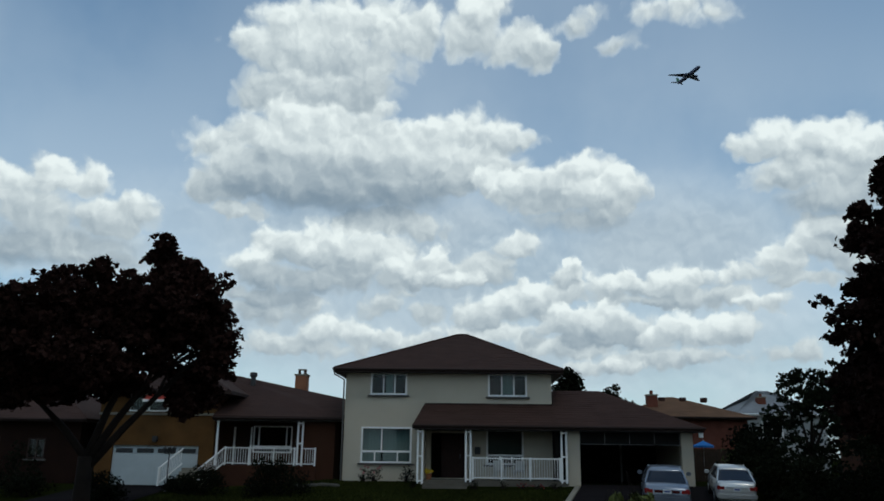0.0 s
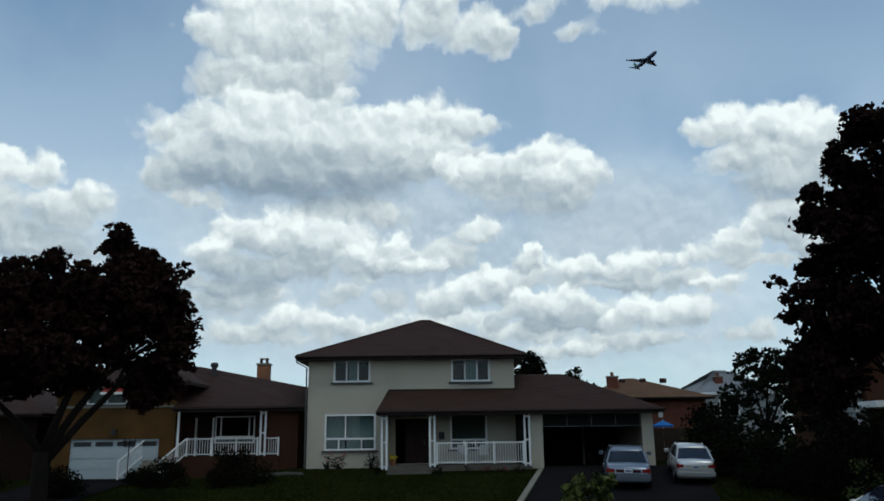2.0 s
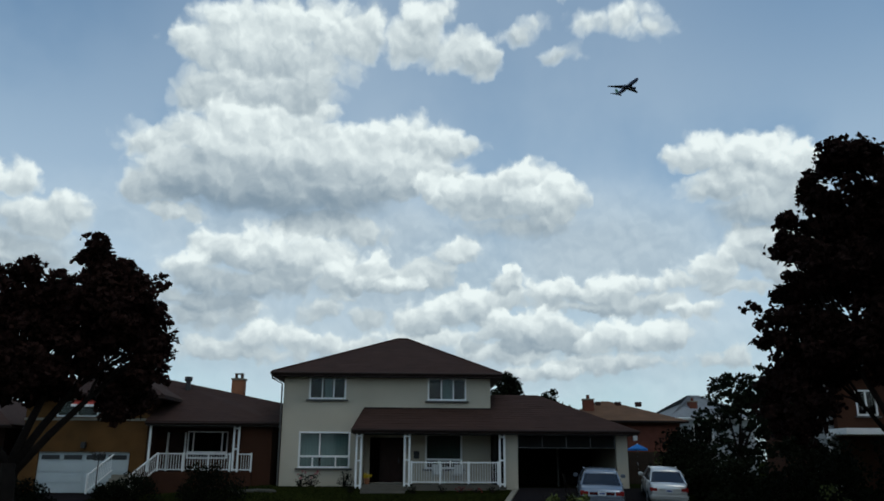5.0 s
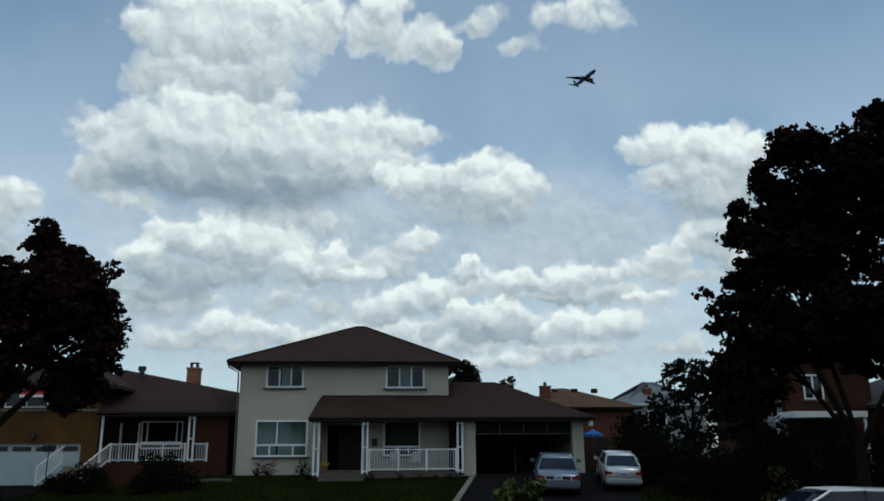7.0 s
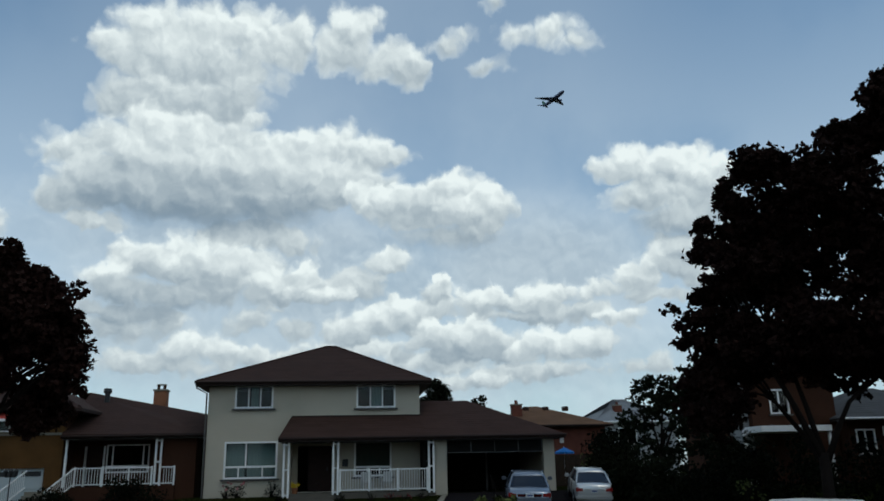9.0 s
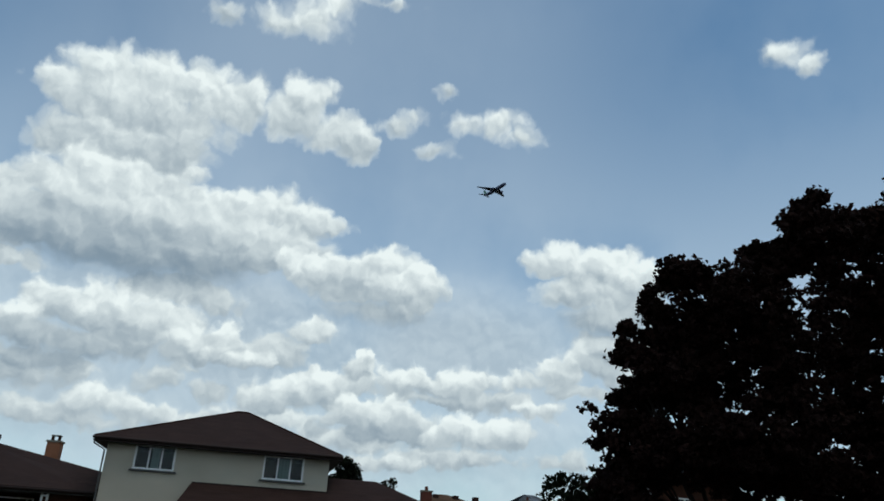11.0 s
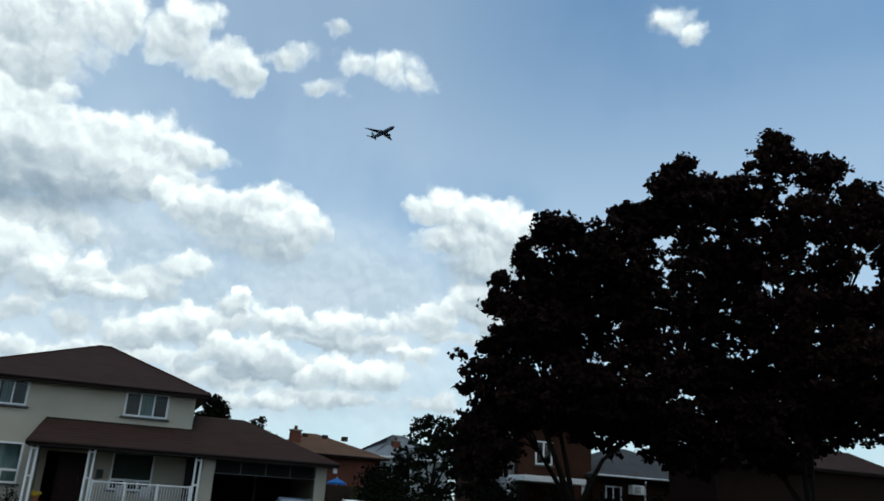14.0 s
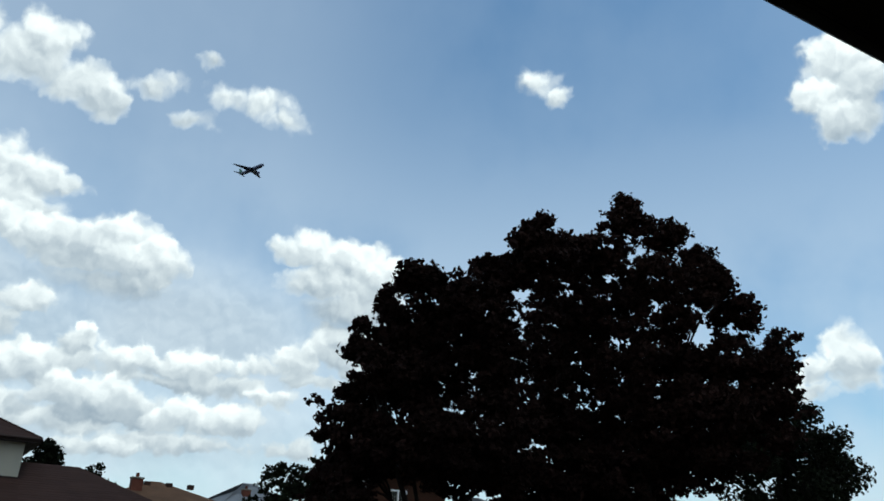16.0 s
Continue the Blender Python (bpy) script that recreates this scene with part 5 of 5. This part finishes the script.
# ---- vehicles ----
def paint(name, color, metal=0.5, rough=0.3):
    m = mat(name, color, rough, metal, var=0.06, scale=1.5, grain=60, bump=0.0)
    b = m.node_tree.nodes["Principled BSDF"]
    b.inputs["Coat Weight"].default_value, b.inputs["Coat Roughness"].default_value = 0.7, 0.06
    return m


CAR_GLASS = mat("car_glass", (0.01, 0.014, 0.024), 0.05, var=0.1, bump=0.0, spec=0.3)
TYRE = mat("tyre_rubber", (0.015, 0.015, 0.015), 0.85, var=0.3, bump=0.2)
RIM = mat("wheel_rim", (0.5, 0.5, 0.52), 0.3, 0.9, var=0.1, bump=0)
TAIL = mat("red_tail_light", (0.22, 0.012, 0.012), 0.15, var=0.1, bump=0)
TAIL_DARK = mat("dark_red_trim", (0.05, 0.006, 0.008), 0.25, var=0.1, bump=0)
LAMP_CLEAR = mat("clear_lamp", (0.3, 0.31, 0.32), 0.1, 0.3, var=0.1, bump=0)
PLATE = mat("licence_plate", (0.6, 0.62, 0.65), 0.4, var=0.05, bump=0)
PLATE_INK = mat("plate_bar", (0.05, 0.08, 0.25), 0.5, var=0.05, bump=0)


def loft(rings, bm=None, closed_ends=True):
    bm = bm or bmesh.new()
    vs = [[bm.verts.new(p) for p in r] for r in rings]
    n = len(vs[0])
    for a, b in zip(vs, vs[1:]):
        for k in range(n):
            bm.faces.new((a[k], a[(k + 1) % n], b[(k + 1) % n], b[k]))
    if closed_ends:
        bm.faces.new(vs[0][::-1]), bm.faces.new(vs[-1])
    return bm


def car(name, label, at, rz, L, W, H, color, style, front=True):
    """A car whose length runs along local x, nose at -x. style: (stations of the body, stations of the cabin)."""
    root = thing(name, label, "car", at, rz, group="parked cars")
    body_st, cab_st, belt = style
    rings = []
    for fx, zb, zt, fw in body_st:
        x, w = (fx - 0.5) * L, W / 2 * fw
        zt, zb = zt, zb
        m = zb + (zt - zb) * 0.55
        rings.append([(x, -w * 0.88, zb), (x, -w * 0.99, zb + (zt - zb) * 0.25), (x, -w, m), (x, -w * 0.96, zt - 0.05), (x, -w * 0.86, zt), (x, 0, zt + 0.025),
                      (x, w * 0.86, zt), (x, w * 0.96, zt - 0.05), (x, w, m), (x, w * 0.99, zb + (zt - zb) * 0.25), (x, w * 0.88, zb)])
    part("body", loft(rings), color, root, smooth=True)
    # Cabin: dark glass below a painted roof skin.
    rings, roof_r = [], []
    for fx, zt in cab_st:
        x = (fx - 0.5) * L
        k = max(0.0, min(1.0, (zt - belt) / (H - belt)))
        wb, wt = W / 2 * 0.9, W / 2 * (0.9 - 0.2 * k)
        rings.append([(x, -wb, belt - 0.06), (x, -(wb + wt) / 2 - 0.01, (belt + zt) / 2), (x, -wt, zt - 0.05), (x, -wt * 0.8, zt - 0.012), (x, 0, zt), (x, wt * 0.8, zt - 0.012), (x, wt, zt - 0.05), (x, (wb + wt) / 2 + 0.01, (belt + zt) / 2), (x, wb, belt - 0.06)])
        if zt > H - 0.06:
            roof_r.append([(x, -wt - 0.012, zt - 0.075), (x, -wt - 0.008, zt - 0.04), (x, -wt * 0.8, zt + 0.004), (x, 0, zt + 0.018), (x, wt * 0.8, zt + 0.004), (x, wt + 0.008, zt - 0.04), (x, wt + 0.012, zt - 0.075)])
    part("cabin_glass", loft(rings), CAR_GLASS, root, "dark tinted glass", smooth=False)
    roof_r = [[(p[0] + dx, p[1], p[2]) for p in r] for r, dx in zip(roof_r, [-0.06] + [0] * (len(roof_r) - 2) + [0.06])]
    part("roof", loft(roof_r), color, root, smooth=True)
    # Pillars.
    i0 = next(i for i, c in enumerate(cab_st) if c[1] > H - 0.06)
    i1 = max(i for i, c in enumerate(cab_st) if c[1] > H - 0.06)
    for s in (-1, 1):
        top_y, low_y = W / 2 * 0.715 * s, W / 2 * 0.905 * s
        for fa, fb in ((cab_st[0][0], cab_st[i0][0]), (cab_st[-1][0], cab_st[i1][0])):
            part("pillar", tube([((fa - 0.5) * L, low_y, belt - 0.03), ((fb - 0.5) * L, top_y, H - 0.05)], [0.045, 0.035], 6), color, root)
        fm = (cab_st[i0][0] + cab_st[i1][0]) / 2
        part("door_pillar", tube([((fm - 0.5) * L, low_y, belt - 0.03), ((fm - 0.5) * L, top_y * 1.01, H - 0.06)], [0.04, 0.03], 6), BLACK, root)
        mir = part("mirror", box((cab_st[0][0] - 0.5) * L + 0.22, (cab_st[0][0] - 0.5) * L + 0.38, min(s * W / 2, s * (W / 2 + 0.2)), max(s * W / 2, s * (W / 2 + 0.2)), belt - 0.02, belt + 0.13, 0.03), color, root)
        for fx in (0.34, 0.6):
            part("door_seam", box((fx - 0.5) * L - 0.006, (fx - 0.5) * L + 0.006, min(s * W * 0.485, s * W * 0.503), max(s * W * 0.485, s * W * 0.503), 0.35, belt - 0.08), BLACK, root)
            part("door_handle", box((fx - 0.5) * L + 0.55, (fx - 0.5) * L + 0.72, min(s * W * 0.49, s * W * 0.512), max(s * W * 0.49, s * W * 0.512), belt - 0.17, belt - 0.13, 0.008), color, root)
        # Lamps.
        x1 = L / 2
        part("tail_light", box(x1 - 0.16, x1 + 0.004, min(s * W * 0.28, s * W * 0.47), max(s * W * 0.28, s * W * 0.47), belt - 0.28, belt - 0.1, 0.025), TAIL, root)
        part("headlight", box(-x1 - 0.004 + 0.04, -x1 + 0.3, min(s * W * 0.27, s * W * 0.45), max(s * W * 0.27, s * W * 0.45), belt - 0.36, belt - 0.22, 0.03), LAMP_CLEAR, root)
        for fx in (0.19, 0.8):
            cx = (fx - 0.5) * L
            part("wheel_arch", tube([(cx, s * (W / 2 - 0.25), 0.34), (cx, s * (W / 2 + 0.004), 0.34)], [0.38, 0.38], 20), BLACK, root)
            wh = part("wheel", tube([(cx, s * (W / 2 - 0.2), 0.32), (cx, s * (W / 2 - 0.17), 0.32), (cx, s * (W / 2 - 0.01), 0.32), (cx, s * (W / 2 + 0.012), 0.32)], [0.29, 0.32, 0.32, 0.29], 22), TYRE, root, smooth=False)
            part("rim", tube([(cx, s * (W / 2 - 0.02), 0.32), (cx, s * (W / 2 + 0.018), 0.32)], [0.2, 0.19], 18), RIM, wh)
    x1 = L / 2
    part("rear_bumper", box(x1 - 0.12, x1 + 0.07, -W * 0.47, W * 0.47, 0.36, 0.6, 0.05), color, root)
    part("front_bumper", box(-x1 - 0.06, -x1 + 0.12, -W * 0.47, W * 0.47, 0.32, 0.56, 0.05), color, root)
    part("grille", box(-x1 - 0.02, -x1 + 0.05, -W * 0.2, W * 0.2, 0.58, 0.7, 0.02), BLACK, root)
    part("tail_band", box(x1 - 0.02, x1 + 0.006, -W * 0.27, W * 0.27, belt - 0.26, belt - 0.13, 0.01), TAIL_DARK if style is SEDAN else color, root)
    pl = part("licence_plate", box(x1 + 0.012, x1 + 0.028, -0.16, 0.16, 0.68, 0.84, 0.006), PLATE, root)
    part("plate_bar", box(x1 + 0.029, x1 + 0.032, -0.11, 0.11, 0.73, 0.79), PLATE_INK, pl)
    part("wiper", tube([(cab_st[0][0] * L - L / 2 + 0.05, 0.3, belt + 0.02), (cab_st[0][0] * L - L / 2 + 0.25, -0.3, belt + 0.16)], [0.012, 0.008], 5), BLACK, root)
    return root


SEDAN = ([(0, 0.36, 0.62, 0.78), (0.03, 0.25, 0.72, 0.93), (0.14, 0.2, 0.84, 0.99), (0.3, 0.19, 0.92, 1), (0.6, 0.19, 0.95, 1), (0.82, 0.2, 0.96, 0.99), (0.96, 0.26, 0.93, 0.93), (1, 0.38, 0.84, 0.84)],
         [(0.28, 0.93), (0.34, 1.1), (0.43, 1.38), (0.5, 1.42), (0.62, 1.42), (0.7, 1.37), (0.79, 1.12), (0.84, 0.96)], 0.95)
COUPE = ([(0, 0.36, 0.6, 0.78), (0.03, 0.25, 0.7, 0.93), (0.14, 0.2, 0.86, 0.99), (0.28, 0.19, 0.95, 1), (0.6, 0.19, 1.0, 1), (0.85, 0.2, 1.06, 0.98), (0.97, 0.26, 1.04, 0.9), (1, 0.38, 0.92, 0.82)],
         [(0.24, 0.97), (0.3, 1.16), (0.41, 1.45), (0.5, 1.5), (0.62, 1.5), (0.72, 1.45), (0.84, 1.22), (0.92, 1.06)], 1.0)
SUV = ([(0, 0.42, 0.72, 0.8), (0.03, 0.3, 0.88, 0.93), (0.12, 0.25, 1.0, 0.99), (0.26, 0.24, 1.07, 1), (0.6, 0.24, 1.1, 1), (0.88, 0.25, 1.13, 0.98), (0.97, 0.3, 1.1, 0.92), (1, 0.42, 1.0, 0.84)],
       [(0.22, 1.08), (0.29, 1.3), (0.38, 1.6), (0.46, 1.68), (0.62, 1.7), (0.82, 1.66), (0.9, 1.6), (0.97, 1.12)], 1.08)
SILVER, BLUEGREY, PEARL, GREYCAR = paint("silver_paint", (0.55, 0.55, 0.54)), paint("blue_grey_paint", (0.16, 0.19, 0.24)), paint("pearl_white_paint", (0.75, 0.74, 0.7), 0.1), paint("light_grey_paint", (0.4, 0.42, 0.42))


def parked(ob, x, y, size=1.0):
    """Tilt a car to the slope of its drive."""
    slope = math.degrees(math.atan2(ground_z(x, y + 1.5) - ground_z(x, y - 1.5), 3.0))
    ob.matrix_world = Matrix.Translation((x, y, (ground_z(x, y + 1.5) + ground_z(x, y - 1.5)) / 2 + 0.03)) @ Euler((radians(slope), 0, 0)).to_matrix().to_4x4() @ Matrix.Rotation(radians(-90 - 11), 4, "Z") @ Matrix.Scale(size, 4)


parked(car("car", "blue-grey four-door sedan parked nose-in on the asphalt driveway", (0, 0, 0), 0, 4.8, 1.82, 1.42, BLUEGREY, SEDAN), 7.75, 34.5)
parked(car("car", "silver rounded compact car parked nose-in beside the sedan", (0, 0, 0), 0, 4.3, 1.7, 1.5, SILVER, COUPE), 10.6, 34.9, 0.94)
ang = -math.degrees(math.atan(LEAN))
car("car", "pearl white crossover parked at the far kerb", (11.35, 19.85, 0.02), ang, 4.6, 1.84, 1.7, PEARL, SUV).scale = (1, 1, 0.93)
car("car", "light silver sedan parked at the near kerb", (6.45, 13.9, 0.03), ang, 4.7, 1.8, 1.42, SILVER, SEDAN).scale = (1, 1, 0.98)


# ---- airliner ----
def airliner():
    root = new("airliner")
    tagged(root, "twin-engine passenger jet flying with wheels up, dark against the sky", "airplane")
    hx, hy = 0.362, -0.932
    az, el = radians(16.2), radians(26.3)
    t = Vector((math.sin(az) * math.cos(el), math.cos(az) * math.cos(el), math.sin(el))) * 1030
    yaw = math.degrees(math.atan2(-hx, hy))
    root.matrix_world = Matrix.Translation((t.x, t.y, t.z)) @ Matrix.Rotation(radians(yaw), 4, "Z") @ Matrix.Rotation(radians(3), 4, "X")
    # Local +y is forward.
    prof = [(24, 0.15), (23, 1.0), (21.5, 1.8), (19, 2.4), (10, 2.55), (-8, 2.55), (-15, 2.0), (-20, 1.1), (-23, 0.35)]
    part("fuselage", tube([(0, y, 0.0 if y > -12 else (-12 - y) * 0.1) for y, _ in prof], [r for _, r in prof], 20), JET, root, smooth=True)

    def wing(name, s, y0, y1, ytip0, ytip1, span, z, dz, th):
        bm = bmesh.new()
        rings = []
        for f in (0, 0.35, 0.7, 1.0):
            x = s * (1.5 + f * (span - 1.5))
            a, b = y0 + (ytip0 - y0) * f, y1 + (ytip1 - y1) * f
            tt = th * (1 - 0.7 * f)
            zz = z + dz * f
            rings.append([(x, a, zz), (x, a * 0.7 + b * 0.3, zz + tt), (x, b, zz + 0.05), (x, a * 0.6 + b * 0.4, zz - tt * 0.6)])
        return part(name, loft(rings, bm), JET, root)

    for s in (-1, 1):
        w = wing("wing", s, 8, -3, -7, -9.2, 22.5, -0.9, 2.2, 0.55)
        wing("tailplane", s, -17.5, -21.5, -22, -23.8, 8.5, 1.0, 0.6, 0.25)
        e = part("engine", tube([(s * 7.4, 7.2, -2.5), (s * 7.4, 6.8, -2.5), (s * 7.4, 4, -2.5), (s * 7.4, 1.5, -2.4)], [1.25, 1.5, 1.45, 0.8], 18), JET, root, smooth=True)
        part("pylon", box(s * 7.4 - 0.15, s * 7.4 + 0.15, 0.5, 5.5, -1.6, -0.4), JET, e)
    bm = loft([[(0.25, -15.5, 1.8), (0.25, -21.5, 1.8), (-0.25, -21.5, 1.8), (-0.25, -15.5, 1.8)], [(0.08, -21, 9.2), (0.08, -24, 9.2), (-0.08, -24, 9.2), (-0.08, -21, 9.2)]])
    part("tail_fin", bm, mat("green_tail", (0.05, 0.16, 0.1), 0.4, var=0.1, bump=0), root, "green tail fin")


# Dark blue colour holds the jet's silhouette shade against the bright sky.
JET = mat("silhouette_aircraft_skin", (0.05, 0.065, 0.12), 0.4, 0.2, var=0.15, scale=0.2, grain=2, bump=0)
airliner()

# ---- the porch from which the view is taken ----
own = thing("porch", "viewer's own porch with brown eave and concrete floor", "porch", (0, 0, 0), -3.5)
part("eave_slab", box(-7, 9, -2.6, 1.16, 4.42, 4.6), FASCIA, own)
part("fascia", box(-7, 9, 1.164, 1.2, 4.4, 4.64, 0.01), FASCIA, own)
part("gutter", tube([(-7, 1.26, 4.54), (9, 1.26, 4.54)], [0.06, 0.06], 10), FASCIA, own)
part("floor", box(-7, 9, -2.6, 1.0, 0.75, 1.0), CONCRETE, own)
part("wall", box(-7, 9, -2.9, -2.62, 0.7, 4.6), BRICK_BROWN, own)
slab_row()
kerb(23.0, "pale concrete kerb along the far side of the street", 0.09)
kerb(13.2, "pale concrete kerb along the near side of the street", 0.09)

# ---- unseen houses added on the viewer's side, closing the place behind and blocking low sky ----
own_house = thing("house", "unseen brown brick house added behind the viewer's porch", "house")
part("wall", box(-8.5, 10.5, -12, -3.2, 0.7, 6.6), BRICK_BROWN, own_house)
for pts in ([(-9, -2.95, 6.6), (11, -2.95, 6.6), (6, -7.6, 9), (-4, -7.6, 9)], [(11, -2.95, 6.6), (11, -12.5, 6.6), (6, -7.6, 9)], [(11, -12.5, 6.6), (-9, -12.5, 6.6), (-4, -7.6, 9), (6, -7.6, 9)], [(-9, -12.5, 6.6), (-9, -2.95, 6.6), (-4, -7.6, 9)]):
    roof_face(own_house, pts)
for x0, x1 in ((-30, -13), (15, 31)):
    h2 = thing("house", "unseen plain brick house added on the near side to block low sky", "house", group="near side houses")
    part("wall", box(x0, x1, -11, -1.5, 0.5, 6.2), BRICK_BROWN, h2)
    xm = (x0 + x1) / 2
    for pts in ([(x0 - 0.5, -1, 6.2), (x1 + 0.5, -1, 6.2), (xm + 3, -6.2, 8.6), (xm - 3, -6.2, 8.6)], [(x1 + 0.5, -1, 6.2), (x1 + 0.5, -11.5, 6.2), (xm + 3, -6.2, 8.6)], [(x1 + 0.5, -11.5, 6.2), (x0 - 0.5, -11.5, 6.2), (xm - 3, -6.2, 8.6), (xm + 3, -6.2, 8.6)], [(x0 - 0.5, -11.5, 6.2), (x0 - 0.5, -1, 6.2), (xm - 3, -6.2, 8.6)]):
        roof_face(h2, pts)

# ---- small things ----
def flower_pot():
    root = thing("flower_pot", "terracotta pot of yellow flowers on the porch step", "flower pot", (-2.35, 37.95, 1.585))
    part("pot", tube([(0, 0, 0), (0, 0, 0.22), (0, 0, 0.26)], [0.1, 0.15, 0.16], 14), mat("terracotta", (0.25, 0.1, 0.05), 0.85), root)
    rng = random.Random(8)
    yellow = mat("yellow_flower", (0.5, 0.36, 0.03), 0.8, var=0.3, bump=0, rnd=0.3)
    blobs = [(rng.uniform(-0.12, 0.12), rng.uniform(-0.1, 0.1), 0.3 + rng.uniform(0, 0.14), 0.09) for _ in range(9)]
    part("flowers", leaves_mesh("flowers", blobs, 4000, 0.035, yellow, 3), yellow, root)["kind"] = "stuff"


def patio_chair(x, y, rz):
    root = thing("patio_chair", "pale plastic patio chair on the porch", "chair", (x, y, 1.582), rz, "porch chairs")
    pale = mat("pale_plastic", (0.45, 0.45, 0.43), 0.5, var=0.1, bump=0)
    part("seat", box(-0.25, 0.25, -0.24, 0.24, 0.4, 0.44, 0.015), pale, root)
    part("backrest", poly([(-0.25, 0.24, 0.45), (0.25, 0.24, 0.45), (0.23, 0.34, 0.9), (-0.23, 0.34, 0.9)], 0.03), pale, root)
    for sx in (-1, 1):
        for sy in (-1, 1):
            part("leg", tube([(sx * 0.24, sy * 0.23, 0), (sx * 0.21, sy * 0.2, 0.41)], [0.018, 0.022], 6), pale, root)
        part("armrest", box(sx * 0.27 - 0.03, sx * 0.27 + 0.03, -0.22, 0.26, 0.62, 0.65, 0.01), pale, root)
        part("arm_support", box(sx * 0.27 - 0.02, sx * 0.27 + 0.02, -0.2, -0.16, 0.4, 0.62), pale, root)


def garden_lamp():
    x, y = -14.75, 37.9
    root = thing("lamp_post", "black garden lamp post beside the steps", "lamp", (x, y, ground_z(x, y)))
    part("pole", tube([(0, 0, -0.05), (0, 0, 0.1), (0, 0, 0.12), (0, 0, 1.75)], [0.07, 0.06, 0.03, 0.025], 10), BLACK, root)
    part("crossbar", tube([(-0.22, 0, 1.72), (0.22, 0, 1.72)], [0.018, 0.018], 6), BLACK, root)
    for s in (-0.22, 0, 0.22):
        hd = part("lantern", tube([(s, 0, 1.74), (s, 0, 1.78), (s, 0, 1.98)], [0.04, 0.07, 0.1], 8), BLACK, root)
        part("lantern_cap", tube([(s, 0, 1.98), (s, 0, 2.08)], [0.12, 0.02], 8), BLACK, hd)


def window_ac():
    root = thing("air_conditioner", "white air conditioner box on the brick wall", "air conditioner", (27.6, 37.6, 3.7))
    part("case", box(-0.4, 0.4, -0.1, 0.395, 0, 0.5, 0.03), WHITE, root)
    for k in range(5):
        part("louvre", box(-0.3, 0.1, -0.115, -0.102, 0.1 + k * 0.07, 0.13 + k * 0.07), SOFFIT, root)


STONE = mat("grey_stone", (0.07, 0.066, 0.055), 0.9, var=0.4)


def edging_stones():
    rng = random.Random(12)
    for k in range(12):
        x, y = -8.4 + 0.16 * k + rng.uniform(-0.04, 0.04), 37.5 + rng.uniform(-0.1, 0.1)
        bm = bmesh.new()
        bmesh.ops.create_icosphere(bm, subdivisions=2, radius=1.0)
        for v in bm.verts:
            v.co *= 1 + 0.25 * noise.noise(v.co * 1.7 + Vector((k, 0, 0)))
            v.co = Vector((v.co.x * 0.2, v.co.y * 0.15, v.co.z * 0.1))
        ob = new("garden_stone", finish(bm, "garden_stone", STONE, True))
        ob.location = (x, y, ground_z(x, y) + 0.05)
        tagged(ob, "rounded grey garden stone edging the lawn", "stone", "garden edging stones")


flower_pot()
patio_chair(1.0, 38.6, 10)
patio_chair(1.9, 38.7, -15)
garden_lamp()
window_ac()
edging_stones()


def board_fence(x0, x1, y, z0, z1):
    root = thing("fence", "weathered dark board fence between garage and hedge", "fence")
    dark = mat("dark_fence_wood", (0.035, 0.024, 0.017), 0.9, var=0.4, scale=4, grain=30, bump=0.3)
    n = int((x1 - x0) / 0.15)
    rng = random.Random(3)
    for k in range(n):
        a = x0 + k * 0.15
        part("board", box(a + 0.004, a + 0.144, y, y + 0.025, z0, z1 + rng.uniform(-0.015, 0.015)), dark, root)
    for z in (z0 + 0.35, z1 - 0.3):
        part("fence_rail", box(x0, x1, y + 0.027, y + 0.07, z - 0.05, z + 0.05), dark, root)


board_fence(9.96, 14.4, 45.5, 1.45, 3.2)
